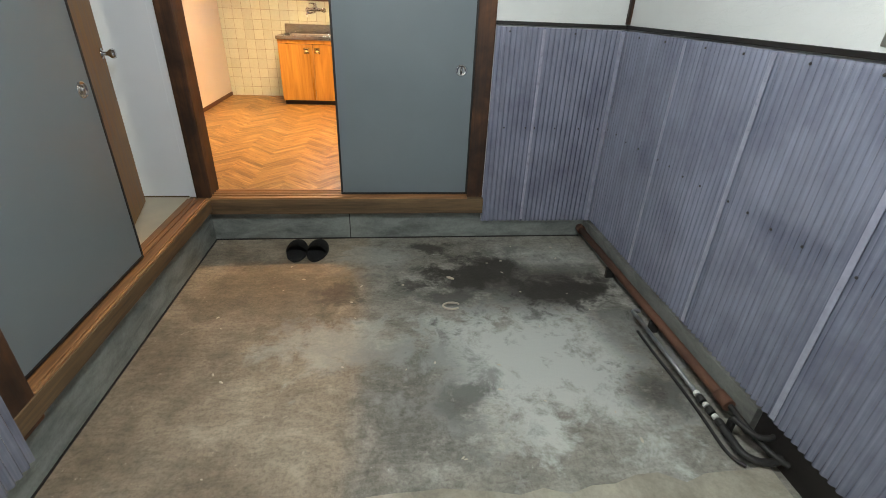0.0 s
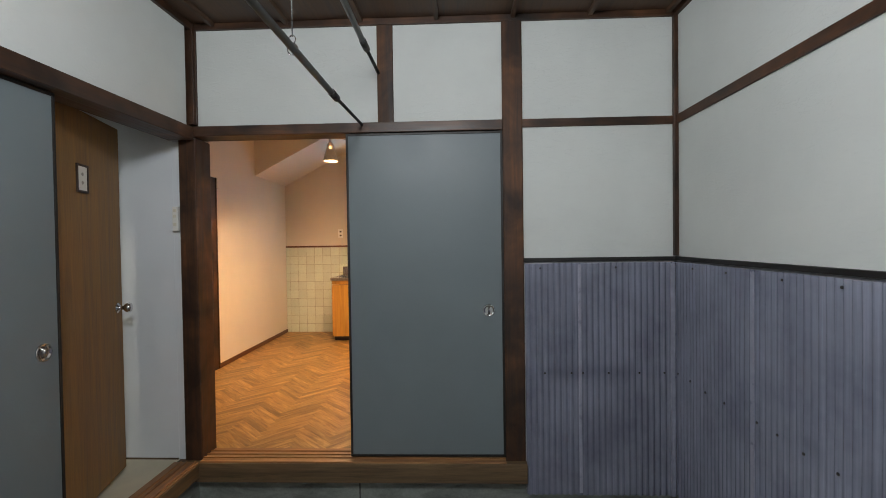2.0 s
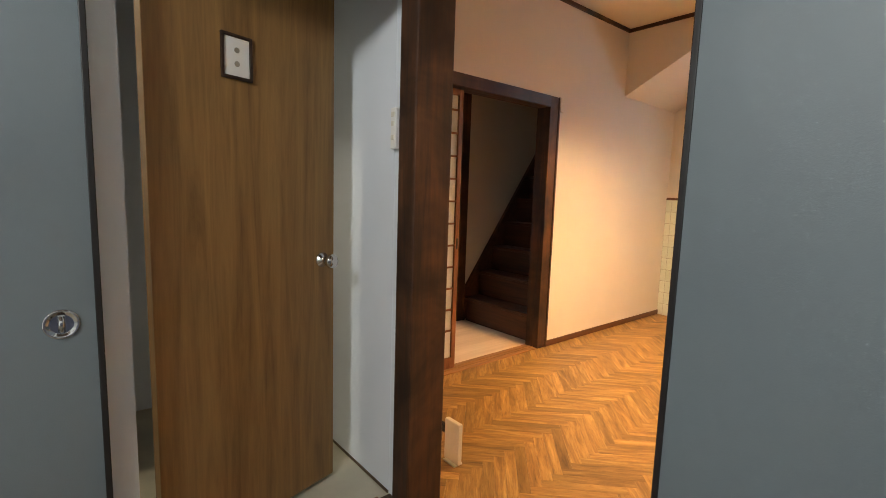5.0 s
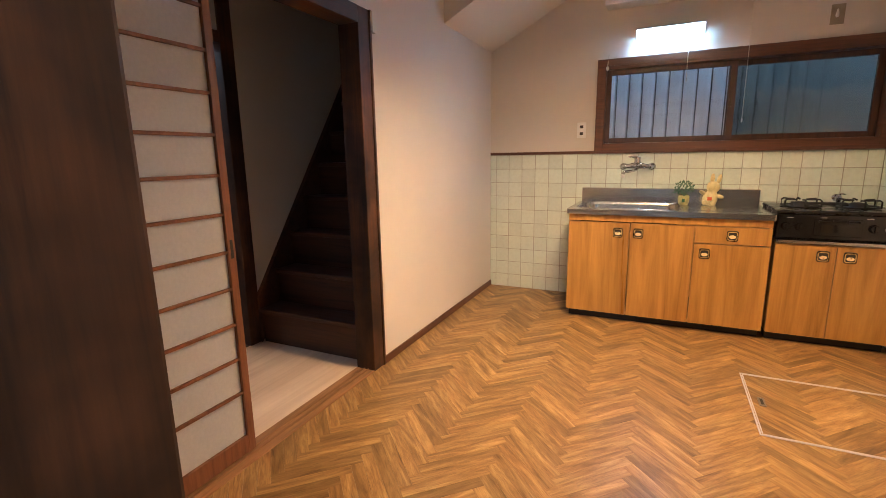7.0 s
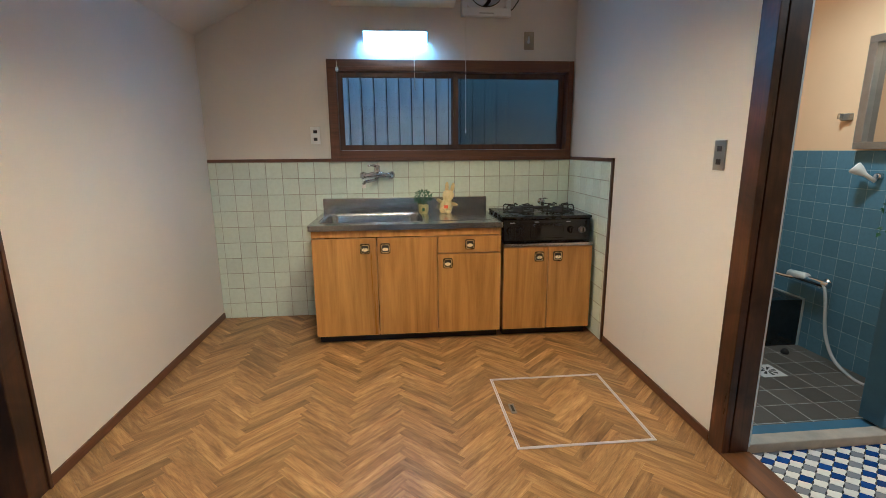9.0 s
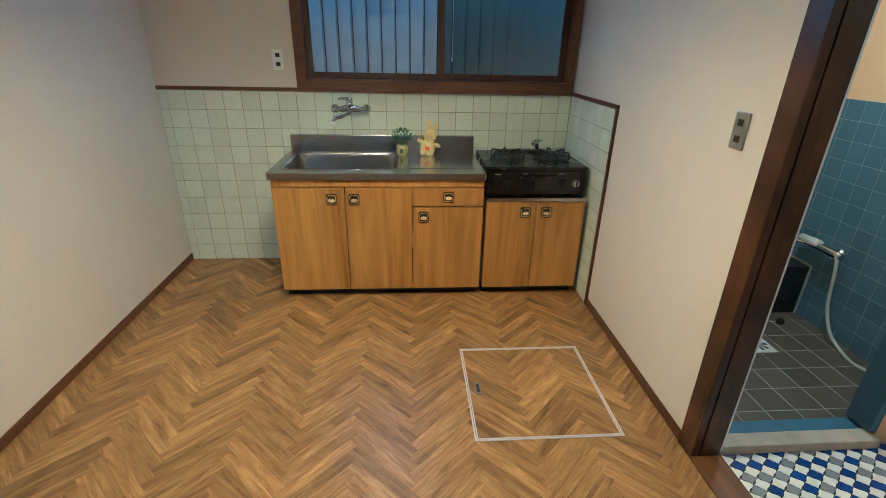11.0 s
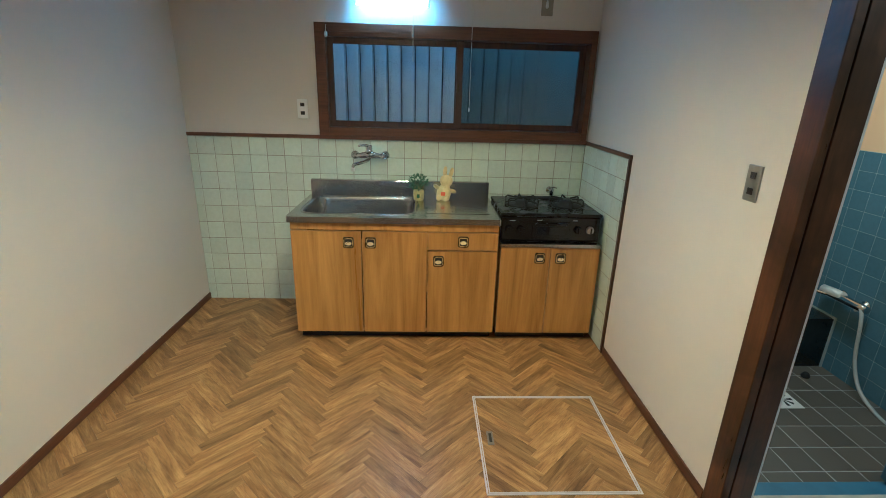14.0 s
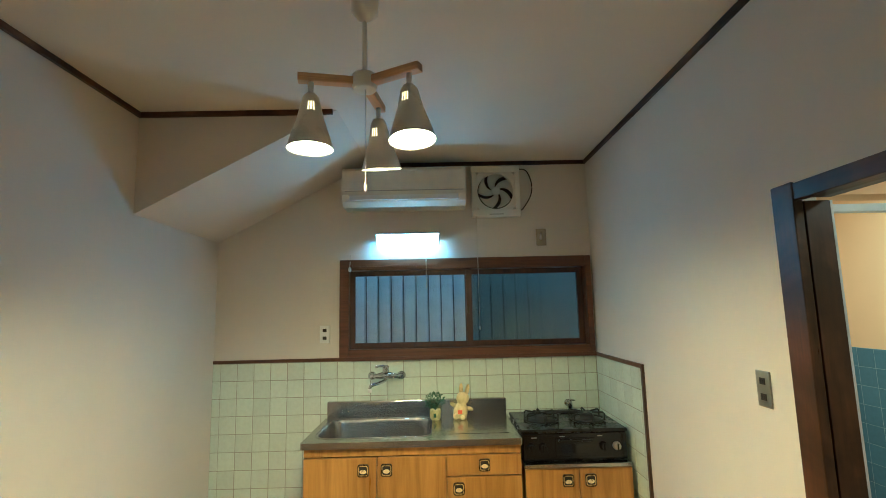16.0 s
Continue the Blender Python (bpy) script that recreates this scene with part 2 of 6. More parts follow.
def concrete_floor():
    m, nt, b = material("stained_concrete_floor")
    vec = coords(nt)
    big = noise_tex(nt, vec, 1.6, 6, 0.62, 0.4)
    mid = noise_tex(nt, vec, 8.0, 9, 0.74, 0.2)
    fine = noise_tex(nt, vec, 60, 6, 0.75)
    col = ramp(nt, big, [(0.30, (0.15, 0.14, 0.115)), (0.48, (0.26, 0.25, 0.215)), (0.64, (0.39, 0.39, 0.35))])
    col = mix(nt, 0.42, col, ramp(nt, mid, [(0.34, (0.25, 0.23, 0.20)), (0.58, (1.08, 1.06, 1.02))]), "MULTIPLY")
    scrape = noise_tex(nt, coords(nt, (5.0, 16.0, 1.0)), 1.0, 6, 0.7, 1.6)
    col = mix(nt, 0.35, col, ramp(nt, scrape, [(0.40, (0.55, 0.53, 0.50)), (0.52, (1, 1, 1)), (0.66, (1.25, 1.24, 1.2))]), "MULTIPLY")
    crack = node(nt, "ShaderNodeTexVoronoi", Scale=1.9)
    crack.feature = "DISTANCE_TO_EDGE"
    warp = nt.nodes.new("ShaderNodeVectorMath")
    warp.operation = "MULTIPLY_ADD"
    warp.inputs[1].default_value = (0.35, 0.35, 0.35)
    wn3 = node(nt, "ShaderNodeTexNoise", Scale=3.0, Detail=6.0)
    nt.links.new(vec, wn3.inputs["Vector"])
    nt.links.new(wn3.outputs["Color"], warp.inputs[0])
    nt.links.new(vec, warp.inputs[2])
    nt.links.new(warp.outputs[0], crack.inputs["Vector"])
    thin = value_map(nt, crack.outputs["Distance"], 0.5, 0.0, 0.0, 0.006)
    broken = nt.nodes.new("ShaderNodeMath")
    broken.operation = "MULTIPLY"
    nt.links.new(thin, broken.inputs[0])
    nt.links.new(value_map(nt, noise_tex(nt, vec, 2.3, 3), 0.0, 1.0, 0.5, 0.62), broken.inputs[1])
    col = mix(nt, broken.outputs[0], col, (0.06, 0.055, 0.045))
    col = mix(nt, 0.42, col, ramp(nt, fine, [(0.36, (0.35, 0.34, 0.31)), (0.52, (1, 1, 1)), (0.66, (1.2, 1.2, 1.18))]), "MULTIPLY")
    flecks = noise_tex(nt, vec, 30, 6, 0.75, 0.2)
    col = mix(nt, ramp(nt, flecks, [(0.64, (0, 0, 0)), (0.70, (0.7, 0.7, 0.7))]), col, (0.46, 0.46, 0.42))
    col = mix(nt, ramp(nt, noise_tex(nt, vec, 23, 7, 0.75, 0.3), [(0.68, (0, 0, 0)), (0.73, (0.75, 0.75, 0.75))]), col, (0.07, 0.062, 0.05))
    # a browner half: warm kitchen light from the doorway, put into the colour
    west = nt.nodes.new("ShaderNodeSeparateXYZ")
    nt.links.new(vec, west.inputs[0])
    edge = nt.nodes.new("ShaderNodeMath")
    edge.operation = "MULTIPLY_ADD"
    edge.inputs[1].default_value = 0.06
    nt.links.new(mid, edge.inputs[0])
    nt.links.new(west.outputs["X"], edge.inputs[2])
    col = mix(nt, value_map(nt, edge.outputs[0], 0.75, 0.0, 1.0, 1.09), col, (1.06, 0.89, 0.73), "MULTIPLY")
    wob = value_map(nt, noise_tex(nt, vec, 6.0, 9, 0.72, 0.25), -1.3, 1.3, 0.25, 0.75)
    # pale ragged patches
    for cx, cy, rx, ry, k in ((1.85, -1.28, 0.55, 0.46, 0.88), (0.95, -1.15, 0.35, 0.16, 0.4), (2.2, -0.35, 0.3, 0.16, 0.4), (1.05, -0.3, 0.25, 0.16, 0.3)):
        msk = nt.nodes.new("ShaderNodeMath")
        msk.operation = "MULTIPLY"
        msk.inputs[1].default_value = k
        nt.links.new(blot(nt, vec, cx, cy, rx, ry, wob, 0.35), msk.inputs[0])
        col = mix(nt, msk.outputs[0], col, (0.50, 0.52, 0.48))
    # oil, damp and soot stains
    for cx, cy, rx, ry, k in ((1.72, -0.50, 0.27, 0.16, 0.95), (2.17, -0.72, 0.26, 0.15, 0.97), (1.46, -0.17, 0.12, 0.07, 0.85),
                              (1.95, -0.58, 0.62, 0.34, 0.62), (2.33, -1.55, 0.12, 0.13, 0.7), (1.47, -1.55, 0.10, 0.09, 0.5),
                              (1.30, -0.62, 0.10, 0.05, 0.75), (1.52, -0.78, 0.15, 0.06, 0.6), (0.88, -0.70, 0.12, 0.10, 0.5), (2.4, -1.05, 0.16, 0.35, 0.55),
                              (1.30, -1.55, 0.26, 0.42, 0.5), (0.55, -0.6, 0.4, 0.3, 0.25)):
        msk = nt.nodes.new("ShaderNodeMath")
        msk.operation = "MULTIPLY"
        msk.inputs[1].default_value = k
        nt.links.new(blot(nt, vec, cx, cy, rx, ry, wob, 0.38), msk.inputs[0])
        col = mix(nt, msk.outputs[0], col, (0.034, 0.030, 0.023))
    nt.links.new(col, b.inputs["Base Color"])
    nt.links.new(value_map(nt, big, 0.55, 0.85, 0.3, 0.7), b.inputs["Roughness"])
    bump(nt, b, fine, 0.8, 0.004)
    return m


def concrete(name, colour):
    m, nt, b = material(name)
    vec = coords(nt)
    big, fine = noise_tex(nt, coords(nt, (2.5, 2.5, 7)), 1.6, 6, 0.65, 0.4), noise_tex(nt, vec, 70, 5, 0.7)
    col = ramp(nt, big, [(0.3, tuple(c * 0.45 for c in colour)), (0.6, colour)])
    nt.links.new(mix(nt, 0.3, col, ramp(nt, fine, [(0.3, (0.4, 0.4, 0.4)), (0.6, (1, 1, 1))]), "MULTIPLY"), b.inputs["Base Color"])
    b.inputs["Roughness"].default_value = 0.8
    bump(nt, b, fine, 0.4, 0.002)
    return m


def corrugated_plastic():
    m, nt, b = material("grey_violet_plastic_sheet")
    vec = coords(nt)
    streak = noise_tex(nt, coords(nt, (110, 110, 1.9)), 1.0, 5, 0.6, 0.3)
    cloud = noise_tex(nt, vec, 3.2, 5, 0.6)
    col = ramp(nt, streak, [(0.3, (0.205, 0.225, 0.295)), (0.55, (0.255, 0.275, 0.36)), (0.75, (0.32, 0.34, 0.435))])
    col = mix(nt, 0.55, col, ramp(nt, cloud, [(0.32, (0.45, 0.46, 0.54)), (0.5, (0.9, 0.9, 0.9)), (0.68, (1.2, 1.2, 1.2))]), "MULTIPLY")
    nt.links.new(col, b.inputs["Base Color"])
    b.inputs["Roughness"].default_value = 0.24
    b.inputs["Alpha"].default_value = 0.72
    bump(nt, b, streak, 0.03, 0.001)
    return m


def brushed(name, colour, rough=0.28, axis="x"):
    m, nt, b = material(name)
    st = [900.0, 900.0, 900.0]
    st["xyz".index(axis)] = 12.0
    line = noise_tex(nt, coords(nt, tuple(st)), 1.0, 2)
    cloud = noise_tex(nt, coords(nt), 5, 4)
    nt.links.new(ramp(nt, cloud, [(0.3, tuple(c * 0.9 for c in colour)), (0.7, colour)]), b.inputs["Base Color"])
    b.inputs["Metallic"].default_value = 1.0
    nt.links.new(value_map(nt, line, rough - 0.04, rough + 0.06, 0.3, 0.7), b.inputs["Roughness"])
    bump(nt, b, line, 0.012, 0.0003)
    return m


def glazed(name, colour, vary=0.1, rough=0.12):
    """Glazed tile, each a little different."""
    m, nt, b = material(name)
    info = nt.nodes.new("ShaderNodeObjectInfo")
    hsv = node(nt, "ShaderNodeHueSaturation")
    hsv.inputs["Color"].default_value = (*colour, 1)
    nt.links.new(value_map(nt, info.outputs["Random"], 1 - vary, 1 + vary), hsv.inputs["Value"])
    speck = noise_tex(nt, coords(nt), 40, 4)
    nt.links.new(mix(nt, 0.25, hsv.outputs[0], ramp(nt, speck, [(0.3, (0.7, 0.7, 0.66)), (0.6, (1, 1, 1))]), "MULTIPLY"), b.inputs["Base Color"])
    nt.links.new(value_map(nt, speck, rough, rough + 0.15, 0.3, 0.7), b.inputs["Roughness"])
    bump(nt, b, noise_tex(nt, coords(nt), 9, 2), 0.1, 0.003)
    return m


def glow(name, colour, strength):
    m, nt, b = material(name)
    b.inputs["Base Color"].default_value = (*colour, 1)
    b.inputs["Emission Color"].default_value = (*colour, 1)
    b.inputs["Emission Strength"].default_value = strength
    return m


def glass(name, colour, rough, alpha=0.0):
    m, nt, b = material(name)
    b.inputs["Base Color"].default_value = (*colour, 1)
    b.inputs["Roughness"].default_value = rough
    b.inputs["Transmission Weight"].default_value = 1.0 - alpha
    b.inputs["IOR"].default_value = 1.45
    bump(nt, b, noise_tex(nt, coords(nt), 220, 2), 0.06 if rough > 0.05 else 0.0, 0.001)
    return m


white_plaster = plaster("white_plaster", (0.67, 0.69, 0.67))
kitchen_paper = wallpaper("kitchen_wallpaper", (0.715, 0.66, 0.585))
ceiling_paper = wallpaper("kitchen_ceiling_paper", (0.74, 0.69, 0.60))
hall_plaster = wallpaper("hall_wallpaper", (0.62, 0.58, 0.54))
toilet_paper = wallpaper("alcove_wallpaper", (0.74, 0.78, 0.82))
cream_vinyl = plain("cream_vinyl_floor", (0.60, 0.55, 0.42), 0.4, 0, 0.12, 6, 0.1)
door_grey = plain("grey_blue_door_laminate", (0.152, 0.182, 0.197), 0.45, 0, 0.05, 2, 0.15, 300)
floor_concrete = concrete_floor()
kerb_concrete = concrete("kerb_concrete", (0.235, 0.255, 0.235))
slab_concrete = concrete("worn_slab_concrete", (0.40, 0.37, 0.29))
sheet_plastic = corrugated_plastic()
strip_plastic = plain("joint_strip_plastic", (0.30, 0.31, 0.39), 0.32, 0, 0.2, 20, 0.1)
backing_board = plain("backing_board", (0.42, 0.42, 0.46), 0.8, 0, 0.2, 3)
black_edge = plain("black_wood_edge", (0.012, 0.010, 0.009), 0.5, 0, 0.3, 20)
chrome = plain("chrome", (0.66, 0.66, 0.67), 0.09, 1.0, 0.06, 30)
steel = brushed("stainless_steel", (0.47, 0.455, 0.43), 0.21)
aluminium = plain("satin_aluminium", (0.64, 0.62, 0.70), 0.38, 0.35, 0.1, 30)
black_enamel = plain("black_enamel", (0.006, 0.006, 0.0065), 0.25, 0, 0.4, 12)
black_matt = plain("black_cast_iron", (0.013, 0.013, 0.013), 0.6, 0, 0.3, 30, 0.3)
black_plastic = plain("black_glossy_plastic", (0.006, 0.006, 0.007), 0.16, 0, 0.3, 12)
white_plastic = plain("white_plastic", (0.78, 0.77, 0.73), 0.35, 0, 0.05, 8)
cream_plastic = plain("aged_cream_plastic", (0.70, 0.66, 0.55), 0.4, 0, 0.08, 8)
grey_metal_plate = plain("brushed_grey_plate", (0.40, 0.38, 0.34), 0.35, 0.8, 0.1, 20)
brown_plate = plain("brown_wall_plate", (0.34, 0.29, 0.20), 0.4, 0, 0.1, 20)
dark_socket = plain("dark_socket", (0.03, 0.02, 0.016), 0.4)
black_felt = plain("black_slipper_cloth", (0.006, 0.006, 0.006), 0.95, 0, 0.4, 60, 0.8, 500)
rust = concrete("rusted_pipe", (0.125, 0.054, 0.030))
pipe_grey = plain("grey_steel_pipe", (0.30, 0.31, 0.31), 0.4, 0.7, 0.3, 25, 0.3, 90)
pipe_dark = plain("dark_pipe", (0.025, 0.024, 0.022), 0.55, 0.2, 0.4, 25, 0.4, 90)
tile_mint = glazed("mint_glazed_tile", (0.69, 0.76, 0.66), 0.06)
grout = plain("grey_grout", (0.36, 0.36, 0.28), 0.85, 0, 0.2, 12, 0.4)
tile_blue = glazed("blue_glazed_tile", (0.13, 0.23, 0.31), 0.09)
grout_blue = plain("pale_blue_grout", (0.34, 0.44, 0.48), 0.85)
tile_slate = glazed("slate_floor_tile", (0.125, 0.108, 0.085), 0.16, 0.3)
mosaic_white, mosaic_blue, mosaic_grey = glazed("mosaic_white", (0.80, 0.80, 0.76), 0.05), glazed("mosaic_navy", (0.018, 0.060, 0.25), 0.25), glazed("mosaic_grey", (0.24, 0.26, 0.30), 0.1)
mosaic_grout = plain("dark_mosaic_grout", (0.025, 0.028, 0.035), 0.85)
beige_wall = wallpaper("bathroom_beige_wall", (0.84, 0.58, 0.33))
blue_paint = plain("blue_painted_frame", (0.09, 0.19, 0.29), 0.35, 0, 0.15, 10)
threshold_stone = plain("pale_threshold", (0.52, 0.46, 0.36), 0.6, 0, 0.2, 14, 0.2)
tub_dark = plain("black_bathtub_enamel", (0.020, 0.023, 0.024), 0.18, 0, 0.3, 9)
rim_pale = plain("pale_rim_sealant", (0.45, 0.50, 0.50), 0.4)
def translucent_paper():
    m, nt, b = material("shoji_paper")
    b.inputs["Base Color"].default_value = (0.72, 0.72, 0.72, 1)
    b.inputs["Roughness"].default_value = 0.9
    fibres = noise_tex(nt, coords(nt), 70, 5, 0.7)
    tr = nt.nodes.new("ShaderNodeBsdfTranslucent")
    nt.links.new(ramp(nt, fibres, [(0.3, (0.62, 0.64, 0.68)), (0.7, (0.80, 0.81, 0.84))]), tr.inputs["Color"])
    mx = nt.nodes.new("ShaderNodeMixShader")
    mx.inputs[0].default_value = 0.45
    nt.links.new(b.outputs[0], mx.inputs[1])
    nt.links.new(tr.outputs[0], mx.inputs[2])
    nt.links.new(mx.outputs[0], nt.nodes["Material Output"].inputs["Surface"])
    bump(nt, b, fibres, 0.1, 0.001)
    return m


paper_white = translucent_paper()
fence_sheet = plain("pale_corrugated_fence", (0.72, 0.75, 0.77), 0.5, 0, 0.12, 5, 0.1)
leaf_green = plain("leaf_green", (0.035, 0.12, 0.045), 0.45, 0, 0.5, 90)
pot_cream = plain("yellow_green_pot", (0.55, 0.50, 0.20), 0.35, 0, 0.35, 60)
figure_cream = plain("cream_glazed_figure", (0.80, 0.66, 0.30), 0.3, 0, 0.18, 30)
orange_red = plain("orange_red_paint", (0.75, 0.12, 0.02), 0.35)
worn_gilt = plain("worn_gilt", (0.62, 0.47, 0.20), 0.3, 0.6, 0.3, 60)
brass = plain("brass_inlay", (0.86, 0.74, 0.46), 0.3, 0.5, 0.1, 40)
bronze = plain("dark_bronze", (0.085, 0.058, 0.030), 0.3, 0.7, 0.3, 60)
pane_clear = glass("window_glass", (0.94, 0.96, 0.98), 0.02)
pane_dim = glass("dim_double_glass", (0.31, 0.36, 0.33), 0.10)
mirror_glass = plain("mirror_silver", (0.8, 0.82, 0.82), 0.03, 1.0, 0.01)
bulb_glow = glow("warm_bulb", WARM, BULB)
tube_glow = glow("cool_tube", (0.44, 0.72, 1.0), TUBE)
lamp_white = plain("white_lamp_enamel", (0.78, 0.76, 0.70), 0.3, 0, 0.04, 8)
planks_mat = plank_material()

# ---- mesh helpers ----


def box(bm, x0, x1, y0, y1, z0, z1, edge=0.0):
    part_bm = bmesh.new() if edge else bm
    vs = [part_bm.verts.new(c) for c in ((x0, y0, z0), (x1, y0, z0), (x1, y1, z0), (x0, y1, z0), (x0, y0, z1), (x1, y0, z1), (x1, y1, z1), (x0, y1, z1))]
    for f in ((0, 3, 2, 1), (4, 5, 6, 7), (0, 1, 5, 4), (1, 2, 6, 5), (2, 3, 7, 6), (3, 0, 4, 7)):
        part_bm.faces.new([vs[i] for i in f])
    if edge:
        bmesh.ops.bevel(part_bm, geom=part_bm.edges[:], offset=edge, segments=2, affect="EDGES", profile=0.5)
        tmp = bpy.data.meshes.new("tmp")
        part_bm.to_mesh(tmp)
        bm.from_mesh(tmp)
        bpy.data.meshes.remove(tmp)
        part_bm.free()
    return bm


def boxes(*list_of):
    bm = bmesh.new()
    for b in list_of:
        box(bm, *b)
    return bm


def lathe(bm, profile, base, axis=(0, 0, 1), seg=24):
    """A turned body: (radius, height) pairs along an axis from base."""
    m = Vector(axis).to_track_quat("Z", "Y").to_matrix().to_4x4()
    m.translation = base
    rings = []
    for r, h in profile:
        rings.append([bm.verts.new(m @ Vector((max(r, 1e-5) * math.cos(2 * math.pi * i / seg), max(r, 1e-5) * math.sin(2 * math.pi * i / seg), h))) for i in range(seg)])
    for a, b in zip(rings, rings[1:]):
        for i in range(seg):
            f = bm.faces.new((a[i], a[(i + 1) % seg], b[(i + 1) % seg], b[i]))
            f.smooth = True
    bm.faces.new(rings[0][::-1])
    bm.faces.new(rings[-1])
    return bm


def rod(bm, a, b, r, seg=12):
    a, b = Vector(a), Vector(b)
    return lathe(bm, [(r, 0), (r, (b - a).length)], a, b - a, seg)


def sweep(bm, pts, r, seg=10):
    """A round tube along points."""
    pts = [Vector(p) for p in pts]
    rings = []
    for i, p in enumerate(pts):
        d = (pts[min(i + 1, len(pts) - 1)] - pts[max(i - 1, 0)]).normalized()
        q = d.to_track_quat("Z", "Y")
        rr = r[i] if isinstance(r, (list, tuple)) else r
        rings.append([bm.verts.new(p + q @ Vector((rr * math.cos(2 * math.pi * k / seg), rr * math.sin(2 * math.pi * k / seg), 0))) for k in range(seg)])
    for a, b in zip(rings, rings[1:]):
        for k in range(seg):
            bm.faces.new((a[k], a[(k + 1) % seg], b[(k + 1) % seg], b[k])).smooth = True
    bm.faces.new(rings[0][::-1])
    bm.faces.new(rings[-1])
    return bm


def smooth_path(pts, n=8):
    """Points along a Catmull-Rom curve."""
    pts = [Vector(p) for p in pts]
    out = []
    for i in range(len(pts) - 1):
        p0, p1, p2, p3 = pts[max(i - 1, 0)], pts[i], pts[i + 1], pts[min(i + 2, len(pts) - 1)]
        for k in range(n):
            t = k / n
            out.append(0.5 * (2 * p1 + (p2 - p0) * t + (2 * p0 - 5 * p1 + 4 * p2 - p3) * t * t + (3 * p1 - p0 - 3 * p2 + p3) * t**3))
    return out + [pts[-1]]


def prism(bm, outline, z0, z1):
    """An upright prism over a counter-clockwise outline."""
    low, high = [bm.verts.new((x, y, z0)) for x, y in outline], [bm.verts.new((x, y, z1)) for x, y in outline]
    bm.faces.new(low[::-1])
    bm.faces.new(high)
    n = len(outline)
    for i in range(n):
        bm.faces.new((low[i], low[(i + 1) % n], high[(i + 1) % n], high[i]))
    return bm


def rounded(x0, x1, y0, y1, r, n=6):
    pts = []
    for cx, cy, a in ((x1 - r, y1 - r, 0), (x0 + r, y1 - r, 90), (x0 + r, y0 + r, 180), (x1 - r, y0 + r, 270)):
        pts += [(cx + r * math.cos(radians(a + 90 * i / n)), cy + r * math.sin(radians(a + 90 * i / n))) for i in range(n + 1)]
    return pts


def mesh_of(name, bm, mat):
    me = bpy.data.meshes.new(name)
    bm.normal_update()
    bm.to_mesh(me)
    bm.free()
    me.materials.append(mat)
    return me


def part(name, bm, mat, parent=None, label=""):
    """One mesh object under a thing or a part; its points are given in the parent's space."""
    ob = new(name, mesh_of(name, bm, mat))
    if parent:
        ob.parent = parent
    return tagged(ob, label)


def thing(name, label, category, group="", place=(0, 0, 0), turn=0.0):
    ob = new(name)
    ob.matrix_basis = pose(*place, 0, 0, turn)
    return tagged(ob, label, category, group)


def structure(name, bm, mat, label=""):
    return tagged(part(name, bm, mat), label, "", "", "structure")


def piece(name, mesh, parent, m):
    """A small piece that shares its mesh with its like."""
    ob = new(name, mesh)
    ob.parent = parent
    ob.matrix_basis = m
    return ob

# ---- the plan ----
FZ, CZ = -0.285, 2.42            # entry floor and ceiling
XR, YB = 2.61, -3.6               # entry: east wall, back wall
KX0, KX1 = -0.922, 1.715          # kitchen west and east walls
KY0, KY1, KZ = 0.10, 3.765, 2.55  # kitchen south and north walls, ceiling
OPEN_T = 1.805                    # underside of the lintels

# ---- large structure: entry ----
structure("floor_entry", boxes((-0.15, XR + 0.15, YB - 0.15, 0.11, FZ - 0.2, FZ)), floor_concrete, "grey stained concrete floor of the entry")
slab = bmesh.new()
edge_pts = [(0.30 + 2.25 * i / 26, -1.985 + 0.05 * noise.noise((i * 0.55, 0.3, 0)) + 0.03 * noise.noise((i * 1.9, 2.3, 0))) for i in range(27)]
prism(slab, [(0.30, YB)] + [(2.5, YB)] + [(x, y) for x, y in reversed(edge_pts)], FZ + 0.004, FZ + 0.022)
structure("floor_entry_slab", slab, slab_concrete, "paler worn concrete slab laid over the floor")
# north wall of the entry, with the kitchen doorway
structure("wall_entry_north", boxes(
    (0.03, 1.69, 0.0, 0.09, 1.863, CZ), (1.797, XR, 0.0, 0.09, -0.075, CZ)), white_plaster, "white rough plaster wall above and beside the doorway")
structure("wall_entry_west", boxes(
    (-0.10, 0.0, -1.73, -0.06, 1.857, CZ), (-0.10, 0.0, YB, -1.84, -0.075, CZ)), white_plaster, "white rough plaster wall over the sliding door")
structure("wall_entry_east", boxes((XR, XR + 0.12, YB, 0.09, FZ, CZ)), white_plaster, "white rough plaster wall with trowel marks")
structure("wall_entry_south", boxes((-0.10, XR + 0.12, YB - 0.12, YB, FZ, CZ)), white_plaster, "white plaster wall closing the entry")
structure("kerb_north", boxes((-0.12, XR, 0.004, 0.10, FZ, -0.076)), kerb_concrete, "low grey concrete kerb under the doorway")
structure("kerb_west", boxes((-0.10, -0.012, YB, 0.002, FZ, -0.049)), kerb_concrete, "low grey concrete kerb under the side door")
kerb = bmesh.new()
kerb_front = [(2.566 + 0.006 * noise.noise((i * 0.7, 1.7, 0)) + (0.012 if i > 16 else 0.0), -1.80 * i / 40) for i in range(41)]
prism(kerb, [(XR, -1.80), (XR, 0.0)] + kerb_front, FZ, -0.142)
structure("kerb_east", kerb, concrete("darker_kerb_concrete", (0.20, 0.205, 0.185)), "low grey concrete ledge along the corrugated wall")
